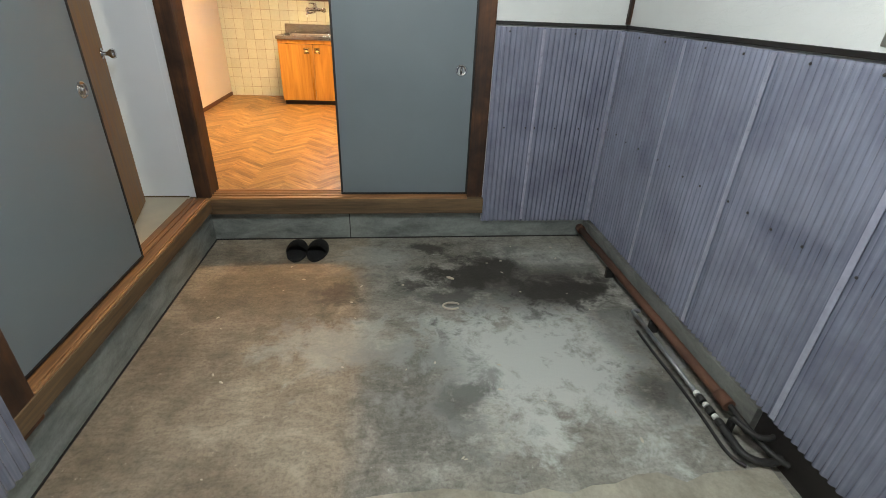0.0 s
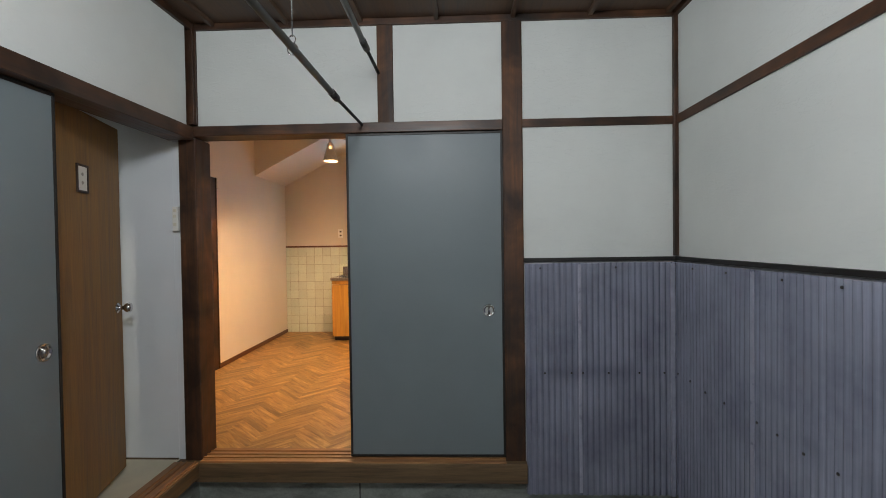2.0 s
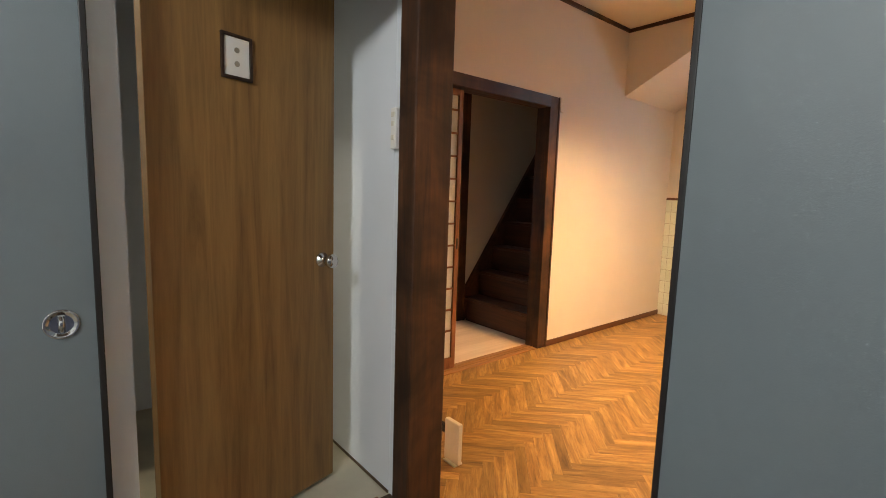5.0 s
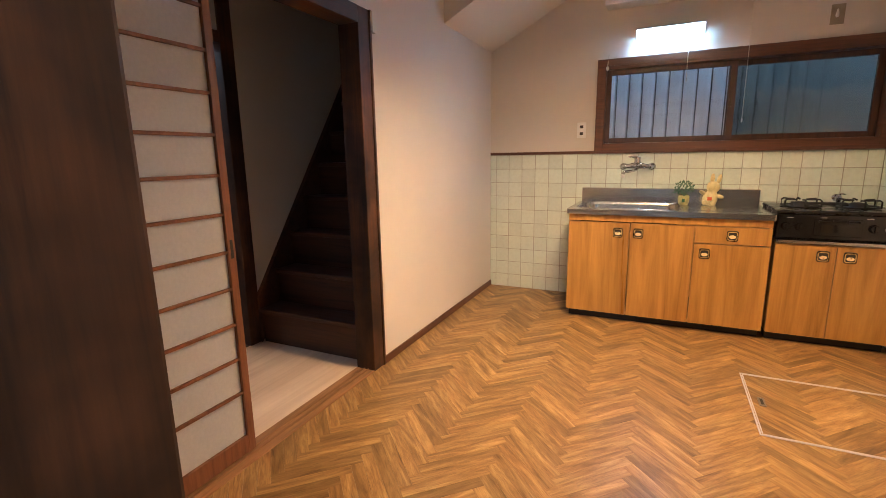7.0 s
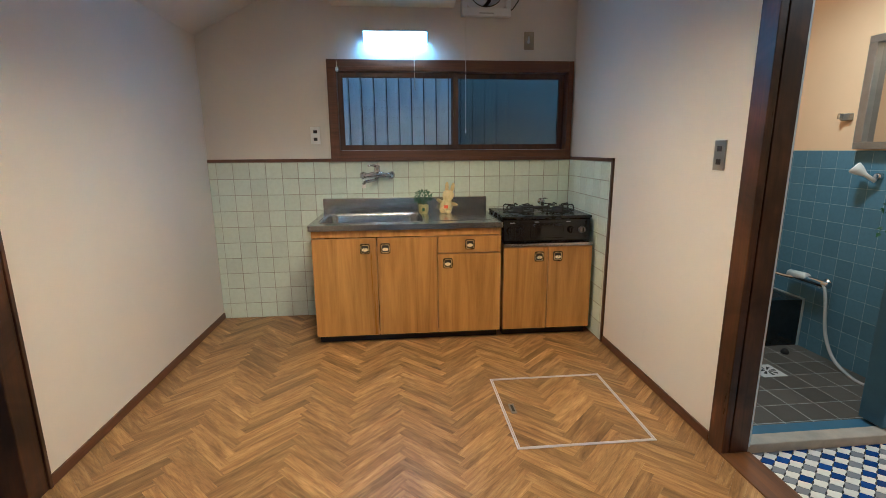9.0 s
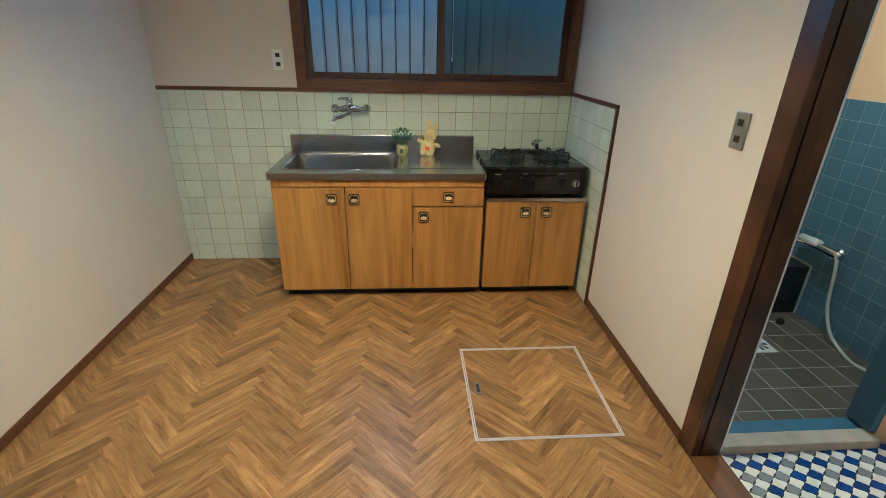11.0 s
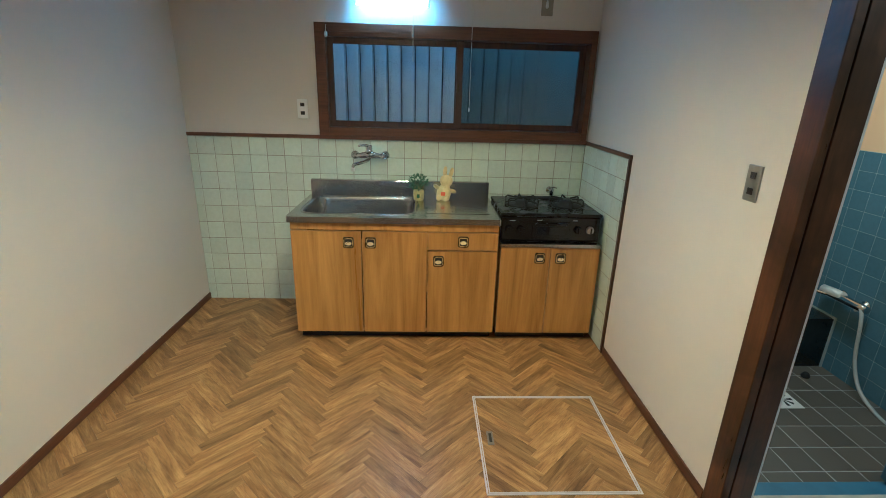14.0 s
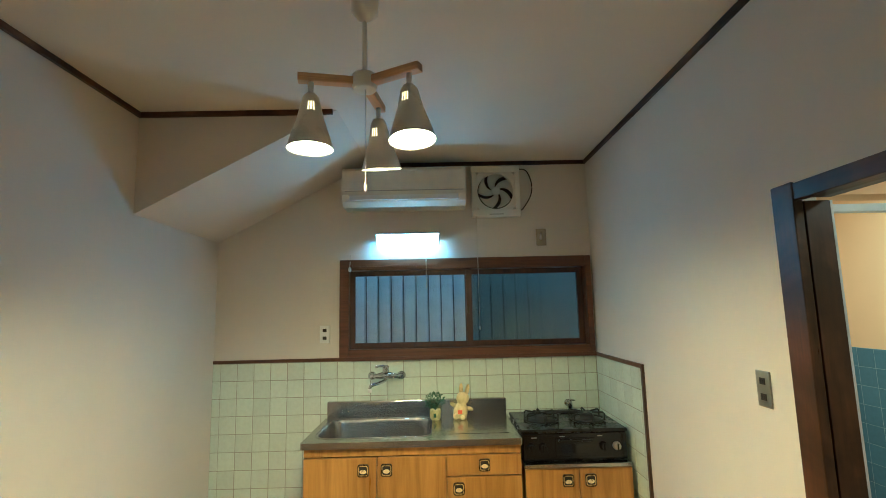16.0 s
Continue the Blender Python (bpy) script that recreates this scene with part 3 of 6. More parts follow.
structure("kerb_joint", boxes((0.886, 0.892, -0.0, 0.006, FZ, -0.078), (-0.008, 2.55, -0.003, 0.006, FZ, FZ + 0.007), (-0.014, -0.006, YB, -0.004, FZ, FZ + 0.007), (0.0, 1.80, -0.004, 0.006, -0.083, -0.076)), black_edge)
structure("ceiling_entry", boxes((-0.12, XR + 0.12, YB - 0.12, 0.10, CZ, CZ + 0.03),
          *[(x, x + 0.022, YB, 0.0, CZ - 0.022, CZ) for x in np.arange(0.12, 2.6, 0.405).tolist()]), ceiling_wood, "dark wooden board ceiling with thin battens")
# shade in the gap below the sheets, put in as a black box
structure("kerb_east_gap_shade", boxes((2.598, XR, YB, -1.81, FZ, -0.10)), black_edge, "black box standing for the shade under the corrugated wall")
# posts, lintels and rails of the entry
structure("wall_corner_strip", boxes((-0.118, -0.0755, -0.003, 0.09, -0.07, 1.786)), toilet_paper)
structure("post_corner", boxes((-0.075, 0.022, -0.02, 0.132, -0.07, 1.803, 0.006)), post_wood, "dark knotty wooden corner post")
structure("post_corner_upper", boxes((-0.10, 0.03, -0.012, 0.10, 1.876, CZ, 0.003)), wood_z)
structure("post_east", boxes((1.69, 1.797, -0.016, 0.112, -0.07, CZ - 0.002, 0.006)), post_wood, "dark knotty wooden doorway post")
structure("post_strut", boxes((1.023, 1.109, -0.014, 0.02, 1.862, CZ - 0.002, 0.004)), post_wood, "short dark wooden strut over the lintel")
structure("post_west", boxes((-0.11, 0.018, -1.84, -1.73, -0.07, CZ - 0.002, 0.006)), post_wood, "dark wooden post beside the side door")
structure("lintel_north", boxes((-0.12, 1.69, -0.024, 0.112, 1.810, 1.864, 0.003)), wood_x, "dark wooden lintel with door grooves")
structure("lintel_west", boxes((-0.12, 0.020, -1.73, -0.032, 1.788, 1.858, 0.003)), wood_y, "dark wooden lintel over the side door")
structure("trim_rail_north", boxes((1.797, XR, -0.012, 0.001, 1.823, 1.866, 0.002)), wood_x, "dark wooden wall rail")
structure("trim_rail_east", boxes((XR - 0.012, XR + 0.001, YB, -0.013, 1.822, 1.867, 0.002)), wood_y, "dark wooden wall rail")
structure("trim_corner_east", boxes((XR - 0.024, XR - 0.001, -0.024, -0.001, 1.128, CZ, 0.002)), wood_z)
structure("trim_corner_west", boxes((-0.001, 0.022, -0.028, -0.013, 1.877, CZ, 0.002)), wood_z)
structure("trim_dado_north", boxes((1.797, XR, -0.022, 0.001, 1.104, 1.124, 0.002)), black_edge)
structure("trim_dado_east", boxes((XR - 0.022, XR + 0.001, YB, -0.023, 1.104, 1.124, 0.002)), black_edge)
structure("trim_ceiling_north", boxes((0.03, XR, -0.02, 0.0, CZ - 0.035, CZ - 0.001, 0.002)), wood_x)
structure("trim_ceiling_east", boxes((XR - 0.02, XR, YB, -0.021, CZ - 0.035, CZ - 0.001, 0.002)), wood_y)
structure("trim_ceiling_west", boxes((0.0, 0.02, YB, -0.021, CZ - 0.035, CZ - 0.001, 0.002)), wood_y)
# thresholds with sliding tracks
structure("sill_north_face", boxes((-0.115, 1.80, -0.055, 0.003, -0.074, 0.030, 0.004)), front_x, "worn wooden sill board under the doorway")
structure("sill_north", boxes((0.023, 1.69, -0.050, 0.112, 0.030, 0.040, 0.002), *[(0.023, 1.69, y, y + 0.006, 0.040, 0.047) for y in (-0.012, 0.028, 0.068)]), sill_x, "worn wooden threshold with sliding tracks")
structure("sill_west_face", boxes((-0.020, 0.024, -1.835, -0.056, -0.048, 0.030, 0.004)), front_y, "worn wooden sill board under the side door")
structure("sill_west", boxes((-0.115, 0.020, -1.73, -0.056, 0.030, 0.040, 0.002), *[(x, x + 0.006, -1.73, -0.06, 0.040, 0.047) for x in (-0.045, -0.075, 0.004)]), sill_y, "worn wooden threshold with sliding tracks")

# corrugated plastic wainscot
PITCH, AMP = 0.0318, 0.0062


def corrugated(length, z0, z1, phase=0.0, step=8, bow=0.004):
    """A wavy sheet along x, its waves upright, thin but with two sides."""
    bm = bmesh.new()
    n = int(length / PITCH * step)
    rows = 7
    grid = []
    for k in range(rows):
        z = z0 + (z1 - z0) * k / (rows - 1)
        line = []
        for i in range(n + 1):
            x = length * i / n
            y = AMP * (1 - 2 * abs(math.sin(math.pi * x / PITCH + phase))) + bow * noise.noise((x * 2, z * 2, phase))
            line.append(bm.verts.new((x, y, z + (0.004 * noise.noise((x * 7, k, 1)) if k in (0, rows - 1) else 0))))
        grid.append(line)
    for a, b in zip(grid, grid[1:]):
        for i in range(n):
            bm.faces.new((a[i], a[i + 1], b[i + 1], b[i])).smooth = True
    return bm


def screw_mesh():
    bm = bmesh.new()
    lathe(bm, [(0.0055, 0), (0.0055, 0.002), (0.004, 0.004), (0.002, 0.005)], (0, 0, 0), (0, -1, 0), 10)
    return mesh_of("screw", bm, pipe_dark)


screw = screw_mesh()


def wainscot_sheet(place, turn, length, z0, z1, phase, screws):
    t = thing("corrugated_sheet", "grey violet corrugated plastic sheet screwed to the lower wall", "wall sheet", "corrugated wainscot", place, turn)
    part("sheet", corrugated(length, z0, z1, phase), sheet_plastic, t)
    for x, z in screws:
        piece("screw", screw, t, pose(x, -AMP - 0.001, z))
    return t


structure("wall_backing_north", boxes((1.80, XR - 0.02, -0.006, -0.001, -0.13, 1.10)), backing_board)
structure("wall_backing_east", boxes((XR - 0.006, XR - 0.001, YB, -0.012, -0.13, 1.10)), backing_board)
# rails behind the sheets, black and as tall as their shadow band
structure("girt_shade_north", boxes((1.80, XR - 0.02, -0.0125, -0.007, 0.475, 0.545)), black_edge)
structure("girt_shade_east", boxes((XR - 0.0125, XR - 0.007, YB, -0.02, 0.475, 0.545)), black_edge)
wainscot_sheet((1.80, -0.0225, 0), 0, 0.30, -0.145, 1.095, 0.0, [(0.1, 0.51), (0.24, 0.51), (0.08, 1.07)])
wainscot_sheet((2.075, -0.0245, 0), 0, 0.515, -0.145, 1.095, 0.9, [(0.025, 0.51), (0.16, 0.51), (0.32, 0.51), (0.45, 0.51), (0.2, 1.07)])
for y1, y0, ph in ((-0.012, -0.715, 0.0), (-0.66, -1.295, 1.1), (-1.235, -1.90, 0.4), (-1.845, -2.52, 2.0), (-2.46, -3.15, 0.7), (-3.09, YB, 1.6)):
    ln = y1 - y0
    wainscot_sheet((XR - 0.0225 - 0.002 * (ph > 0.5), y1, 0), -90, ln, -0.132, 1.095, ph,
                   [(ln * f, 0.51 + 0.006 * math.sin(f * 9)) for f in (0.08, 0.26, 0.46, 0.68, 0.94)] + [(ln * f, 1.07) for f in (0.3, 0.7)])
wainscot_sheet((0.0225, YB, 0), 90, 1.76, -0.145, 1.095, 0.3, [(0.3, 0.51), (0.9, 0.51), (1.5, 0.51)])
for i, y in enumerate((-0.69, -1.268, -1.87, -2.49)):
    t = thing("joint_strip", "pale plastic strip covering a joint of the corrugated sheets", "strip", "joint strips", (XR - 0.034, y, 0), -90)
    part("strip", boxes((-0.012, 0.012, -0.0035, 0.0, -0.12, 1.09, 0.0015)), strip_plastic, t)
t = thing("joint_strip", "pale plastic strip covering a joint of the corrugated sheets", "strip", "joint strips", (2.085, -0.034, 0))
part("strip", boxes((-0.008, 0.008, -0.0035, 0.0, -0.13, 1.09, 0.0015)), strip_plastic, t)
t = thing("corner_strip", "pale plastic corner strip between the corrugated walls", "strip", "joint strips", (XR - 0.045, -0.045, 0))
part("strip", prism(bmesh.new(), [(-0.012, -0.004), (0.010, -0.004), (0.026, 0.014), (0.020, 0.020), (-0.012, 0.004)], -0.14, 1.09), strip_plastic, t)

# ---- large structure: alcove beside the entry ----
structure("floor_alcove", boxes((-1.4, -0.115, -2.0, 0.0, -0.05, 0.030)), cream_vinyl, "cream vinyl floor of the alcove")
structure("wall_alcove_north", boxes((-1.4, -0.118, -0.004, 0.09, 0.03, 2.40)), toilet_paper, "white papered wall of the alcove")
structure("wall_alcove_west", boxes((-1.5, -1.4, -2.0, 0.09, 0.03, 2.40)), toilet_paper)
structure("wall_toilet", boxes((-1.4, -0.80, -0.86, -0.78, 0.03, 2.40), (-0.80, -0.112, -0.86, -0.78, 1.86, 2.40), (-0.165, -0.112, -0.86, -0.78, 0.03, 1.86)), toilet_paper, "white papered wall with the toilet doorway")
structure("wall_alcove_south", boxes((-1.4, -0.112, -2.08, -2.0, 0.03, 2.40)), toilet_paper)
structure("ceiling_alcove", boxes((-1.5, -0.10, -2.08, 0.09, 2.40, 2.44)), white_plaster)
structure("baseboard_alcove", boxes((-1.4, -0.12, -0.010, -0.004, 0.03, 0.038)), front_x)
structure("trim_toilet_frame", boxes((-0.80, -0.775, -0.87, -0.765, 0.03, 1.86), (-0.80, -0.165, -0.87, -0.765, 1.835, 1.86)), wood_z)

# ---- large structure: kitchen ----
kfloor = structure("floor_kitchen", boxes((KX0 - 0.02, KX1 + 0.02, 0.112, KY1, -0.15, -0.006)), plain("floor_seam", (0.20, 0.108, 0.045), 0.6), "herringbone wood-pattern floor of the kitchen")
structure("wall_kitchen_south", boxes((KX0 - 0.1, -0.118, 0.09, 0.19, 0.0, KZ), (1.797, KX1 + 0.1, 0.09, 0.112, 0.0, KZ), (-0.118, 1.797, 0.0901, 0.111, 1.866, KZ)), kitchen_paper, "cream papered kitchen wall")
structure("wall_kitchen_west", boxes((-1.03, KX0, 1.935, KY1, 0.0, KZ), (-1.03, KX0, 0.19, 1.935, 1.866, KZ)), kitchen_paper, "cream papered kitchen wall")
structure("wall_kitchen_east", boxes((KX1, 1.83, 1.925, KY1, 0.0, KZ), (KX1, 1.83, 0.112, 0.95, 0.0, KZ), (KX1, 1.83, 0.95, 1.925, 1.85, KZ)), kitchen_paper, "cream papered kitchen wall")
WX0, WX1, WZ0, WZ1 = 0.0, 1.665, 1.205, 1.82
structure("wall_kitchen_north", boxes((-2.0, WX0, KY1, KY1 + 0.13, -0.2, 2.7), (WX1, 3.3, KY1, KY1 + 0.13, -0.2, 2.7),
          (WX0, WX1, KY1, KY1 + 0.13, -0.2, WZ0), (WX0, WX1, KY1, KY1 + 0.13, WZ1, 2.7)), kitchen_paper, "cream papered wall over the sink")
structure("ceiling_kitchen", boxes((KX0 - 0.1, KX1 + 0.1, 0.09, KY1, KZ, KZ + 0.05)), ceiling_paper, "beige papered kitchen ceiling")
soffit = bmesh.new()
sv = [soffit.verts.new(c) for c in ((KX0, 2.836, 2.010), (0.11, 2.836, KZ), (KX0, 2.836, KZ), (KX0, KY1, 1.995), (0.14, KY1, KZ), (KX0, KY1, KZ))]
for f in ((0, 1, 2), (3, 5, 4), (0, 3, 4, 1), (1, 4, 5, 2), (2, 5, 3, 0)):
    soffit.faces.new([sv[i] for i in f])
structure("ceiling_stair_soffit", soffit, kitchen_paper, "sloping papered underside of the staircase")
structure("trim_cornice_west", boxes((KX0, KX0 + 0.018, 0.112, 2.818, KZ - 0.028, KZ - 0.001, 0.002)), wood_y)
structure("trim_cornice_soffit", boxes((KX0, 0.09, 2.818, 2.836, KZ - 0.028, KZ - 0.001, 0.002)), wood_x)
structure("trim_cornice_east", boxes((KX1 - 0.018, KX1, 0.112, KY1, KZ - 0.028, KZ - 0.001, 0.002)), wood_y)
structure("trim_cornice_north", boxes((0.15, KX1 - 0.018, KY1 - 0.018, KY1, KZ - 0.028, KZ - 0.001, 0.002)), wood_x)
structure("baseboard_west", boxes((KX0 - 0.001, KX0 + 0.009, 1.937, KY1, 0.0, 0.045, 0.002)), trim_red, "red brown skirting board")
structure("baseboard_east", boxes((KX1 - 0.009, KX1 + 0.001, 1.955, 3.02, 0.0, 0.045, 0.002)), trim_red, "red brown skirting board")
structure("trim_tile_north", boxes((KX0, -0.06, KY1 - 0.014, KY1 + 0.001, 1.157, 1.178, 0.002)), trim_red_x, "brown wooden rail over the tiles")
structure("trim_tile_east", boxes((KX1 - 0.014, KX1 + 0.001, 3.026, KY1, 1.157, 1.178, 0.002)), trim_red, "brown wooden rail over the tiles")
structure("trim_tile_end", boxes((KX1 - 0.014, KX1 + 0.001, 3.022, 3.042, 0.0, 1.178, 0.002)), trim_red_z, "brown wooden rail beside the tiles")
# doorway to the stair hall
structure("post_stair_door", boxes((-1.035, KX0 + 0.006, 1.845, 1.936, 0.0, 1.868, 0.004)), post_wood, "dark knotty wooden door post")
structure("trim_stair_door", boxes((KX0 - 0.001, KX0 + 0.012, 1.936, 1.952, 0.0, 1.868, 0.002)), wood_z)
structure("lintel_stair_door", boxes((-1.035, KX0 + 0.008, 0.19, 1.845, 1.79, 1.868, 0.003)), wood_y, "dark wooden lintel with shoji grooves")
structure("sill_stair_door", boxes((-1.035, KX0 + 0.004, 0.19, 1.845, -0.05, 0.006, 0.002), (-0.962, -0.957, 0.19, 1.845, 0.006, 0.011), (-0.99, -0.985, 0.19, 1.845, 0.006, 0.011)), sill_y, "worn wooden shoji track in the floor")
# stair hall
structure("floor_hall", boxes((-1.85, -1.035, 0.0, 1.95, -0.1, 0.0)), hall_wood, "pale wooden hall floor")
structure("wall_hall_west", boxes((-1.96, -1.85, 1.92, KY1, 0.0, 3.0), (-1.96, -1.85, 0.0, 1.92, 1.86, 3.0), (-1.96, -1.85, 0.0, 0.75, 0.0, 1.86)), hall_plaster, "grey beige papered stairwell wall")
structure("wall_hall_south", boxes((-1.96, KX0 - 0.1, -0.02, 0.0, 0.0, 3.0)), hall_plaster)
structure("wall_stair_north", boxes((-1.96, -1.03, KY1 - 0.02, KY1 - 0.001, 0.0, 3.0)), hall_plaster)
structure("wall_stairwell_east", boxes((-1.03, -0.95, 0.0, KY1, KZ + 0.05, 3.0)), hall_plaster)
structure("ceiling_hall", boxes((-1.96, -0.95, 0.0, KY1, 3.0, 3.05)), white_plaster)
structure("post_hall", boxes((-1.97, -1.835, 1.835, 1.925, 0.0, 2.6, 0.004)), wood_z, "dark wooden hall post")
structure("lintel_hall", boxes((-1.965, -1.838, 0.75, 1.835, 1.80, 1.862, 0.003)), wood_y)
structure("post_hall_sliding", boxes((-1.93, -1.90, 1.70, 1.76, 0.0, 1.80, 0.003)), shoji_wood)
structure("sill_hall", boxes((-1.96, -1.85, 0.75, 1.835, -0.05, 0.004)), wood_y)
structure("floor_back_room", boxes((-3.6, -1.96, -0.2, 3.0, -0.1, -0.004)), hall_wood)
structure("wall_back_room", boxes((-3.7, -3.6, -0.2, 3.0, 0.0, 2.5), (-3.6, -1.96, -0.3, -0.2, 0.0, 2.5), (-3.6, -1.97, 2.2, 2.3, 0.0, 2.5)), hall_plaster)
structure("ceiling_back_room", boxes((-3.7, -1.96, -0.3, 3.0, 2.5, 2.55)), white_plaster)

# ---- large structure: washroom and bathroom ----
post_jamb = wood("worn_brown_jamb", (0.020, 0.009, 0.005), (0.085, 0.035, 0.016), "z", 0.36, 22)
dark_trim_y = wood("worn_brown_head", (0.020, 0.009, 0.005), (0.075, 0.031, 0.014), "y", 0.36, 22)
sill_brown = wood("worn_threshold_wood", (0.045, 0.018, 0.006), (0.17, 0.072, 0.020), "y", 0.4, 20, False)
pale_frame = plain("pale_anodised_frame", (0.72, 0.78, 0.82), 0.35, 0.1, 0.08, 20)
structure("post_bath_door", boxes((KX1 - 0.008, 1.738, 1.866, 1.954, -0.02, 1.858, 0.003), (1.738, 1.746, 1.884, 1.942, -0.02, 1.80), (1.746, 1.826, 1.870, 1.942, -0.02, 1.80, 0.002)), post_jamb, "red brown varnished door frame")
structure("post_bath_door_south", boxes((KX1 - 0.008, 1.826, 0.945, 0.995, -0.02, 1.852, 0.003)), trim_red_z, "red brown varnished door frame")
structure("lintel_bath_door", boxes((KX1 - 0.008, 1.738, 0.995, 1.860, 1.80, 1.852, 0.003), (1.738, 1.826, 0.995, 1.868, 1.808, 1.85, 0.002)), dark_trim_y, "red brown varnished door head")
structure("sill_bath_door", boxes((KX1 - 0.012, 1.832, 0.995, 1.868, -0.06, 0.006, 0.003)), sill_brown, "red brown wooden threshold")
wfloor = structure("floor_washroom", boxes((1.83, 3.2, 0.3, 1.90, -0.1, -0.026)), mosaic_grout, "blue, white and grey mosaic tile floor")
structure("wall_washroom", boxes((1.83, 3.3, 0.2, 0.3, -0.1, 2.35), (3.13, 3.3, 0.3, 1.93, -0.1, 2.35)), beige_wall)
structure("ceiling_washroom", boxes((1.83, 3.3, 0.2, KY1, 2.35, 2.4)), white_plaster)
structure("sill_bathroom", boxes((1.828, 2.53, 1.893, 1.962, -0.1, 0.018, 0.005)), threshold_stone, "pale worn stone bathroom threshold")
structure("sill_bathroom_track", boxes((1.842, 2.53, 1.963, 2.035, -0.14, 0.008, 0.004)), blue_paint)
structure("wall_bathroom_south", boxes((2.535, 3.13, 1.93, 2.03, -0.1, 2.35), (1.842, 2.535, 1.93, 2.03, 1.83, 2.35)), beige_wall)
structure("trim_bathroom_frame", boxes((2.50, 2.535, 1.93, 2.04, 0.023, 1.80, 0.003)), blue_paint, "blue painted bathroom door frame")
structure("trim_bathroom_aluminium", boxes((1.8268, 1.835, 1.872, 1.930, 0.023, 1.80, 0.001), (1.842, 1.866, 1.931, 1.965, 0.023, 1.80, 0.002), (1.866, 2.50, 1.931, 1.965, 1.775, 1.80, 0.002)), pale_frame, "pale aluminium bathroom door frame")
bfloor = structure("floor_bathroom", boxes((1.83, 3.2, 1.98, KY1, -0.25, -0.1022)), plain("bath_floor_grout", (0.46, 0.46, 0.43), 0.8), "dark slate tile bathroom floor")
bwall = structure("wall_bathroom_east", boxes((3.1303, 3.3, 2.03, KY1, -0.15, 1.212)), grout_blue, "blue tiled bathroom wall")
structure("wall_bathroom_east_upper", boxes((3.135, 3.3, 2.03, KY1, 1.212, 2.35)), beige_wall, "beige painted upper bathroom wall")
bwall_n = structure("wall_bathroom_north", boxes((1.83, 3.130, KY1 - 0.0172, KY1 - 0.001, -0.15, 1.212)), grout_blue, "blue tiled bathroom wall")
structure("wall_bathroom_north_upper", boxes((1.83, 3.135, KY1 - 0.012, KY1 - 0.001, 1.212, 2.35)), beige_wall)
structure("wall_bathroom_west", boxes((1.831, 1.841, 2.05, KY1 - 0.013, -0.15, 2.35)), beige_wall)

# ground and neighbouring fence outside the window
structure("ground", boxes((-60, 60, -60, 60, -0.7, -0.5)), concrete("outdoor_ground", (0.2, 0.19, 0.17)), "bare ground round the house")
t = thing("garden_fence", "pale blue-grey ribbed metal fence close outside the window", "fence", "", (-2.5, 4.45, 0))
FOLD = 0.1055
fold = mesh_of("panel", prism(bmesh.new(), [(0.0, 0.0), (FOLD - 0.014, -0.044), (FOLD - 0.007, 0.012), (FOLD - 0.010, 0.018), (FOLD - 0.017, -0.036), (0.0, 0.006)], -0.5, 2.1), fence_sheet)
for i in range(60):
    piece("panel", fold, t, pose(i * FOLD - 0.012, 0, 0))
part("backing", boxes((0, 6.3, 0.03, 0.04, -0.5, 2.05)), plain("fence_backing", (0.10, 0.11, 0.12), 0.8, 0, 0.2, 3), t)
roof = thing("house_roof", "flat grey roof over the rooms", "roof")
part("roof_slab", boxes((-4.0, 3.6, -4.0, 4.1, 3.1, 3.2)), kerb_concrete, roof)
structure("wall_outer", boxes((-4.0, -3.9, -4.0, 3.9, -0.5, 3.1), (3.5, 3.6, -4.0, 3.9, -0.5, 3.1), (-3.9, 3.5, -4.0, -3.9, -0.5, 3.1), (-3.9, -2.0, 3.77, 3.88, -0.5, 3.1), (3.3, 3.5, 3.77, 3.88, -0.5, 3.1), (-2.0, 3.3, 3.77, 3.88, 2.7, 3.1)), backing_board)

# ---- things: entry ----


def sliding_door(label, place, turn, width, pull_x):
    """A flush panel in a thin dark frame with a round sunk pull; front face towards -y."""
    z0, z1 = 0.050, 1.808 if turn == 0 else 1.786
    t = thing("sliding_door", label, "door", "grey sliding doors", place, turn)
    part("panel", boxes((0.012, width - 0.012, 0.003, 0.026, z0 + 0.012, z1 - 0.012)), door_grey, t)
    e = 0.013
    for nm, b in (("frame_rail", (0, width, 0.0, 0.029, z0, z0 + e, 0.002)), ("frame_rail", (0, width, 0.0, 0.029, z1 - e, z1, 0.002)),
                  ("frame_stile", (0, e, 0.0, 0.029, z0 + e, z1 - e, 0.002)), ("frame_stile", (width - e, width, 0.0, 0.029, z0 + e, z1 - e, 0.002))):
        part(nm, boxes(b), black_edge, t)
    if pull_x:
        pull = part("door_pull", lathe(bmesh.new(), [(0.033, 0), (0.033, 0.003), (0.030, 0.005), (0.027, 0.0035), (0.022, 0.0015), (0.021, 0.0008)], (pull_x, 0.003, 0.845), (0, -1, 0), 32), chrome, t, "round brushed metal pull")
        part("pull_bar", lathe(bmesh.new(), [(0.006, -0.018), (0.007, 0.0), (0.006, 0.018)], (pull_x, 0.0005, 0.845), (0, 0, 1), 10), chrome, pull)
    return t


sliding_door("grey-blue flush sliding door with dark wooden edges, closed half", (0.846, -0.011, 0), 0, 0.845, 0.762)
sliding_door("grey-blue flush sliding door slid behind its neighbour", (0.862, 0.030, 0), 0, 0.828, 0)
# side door, front face towards +x
sliding_door("grey-blue flush sliding door at the side of the entry", (-0.030, -1.728, 0), 90, 0.888, 0.815)

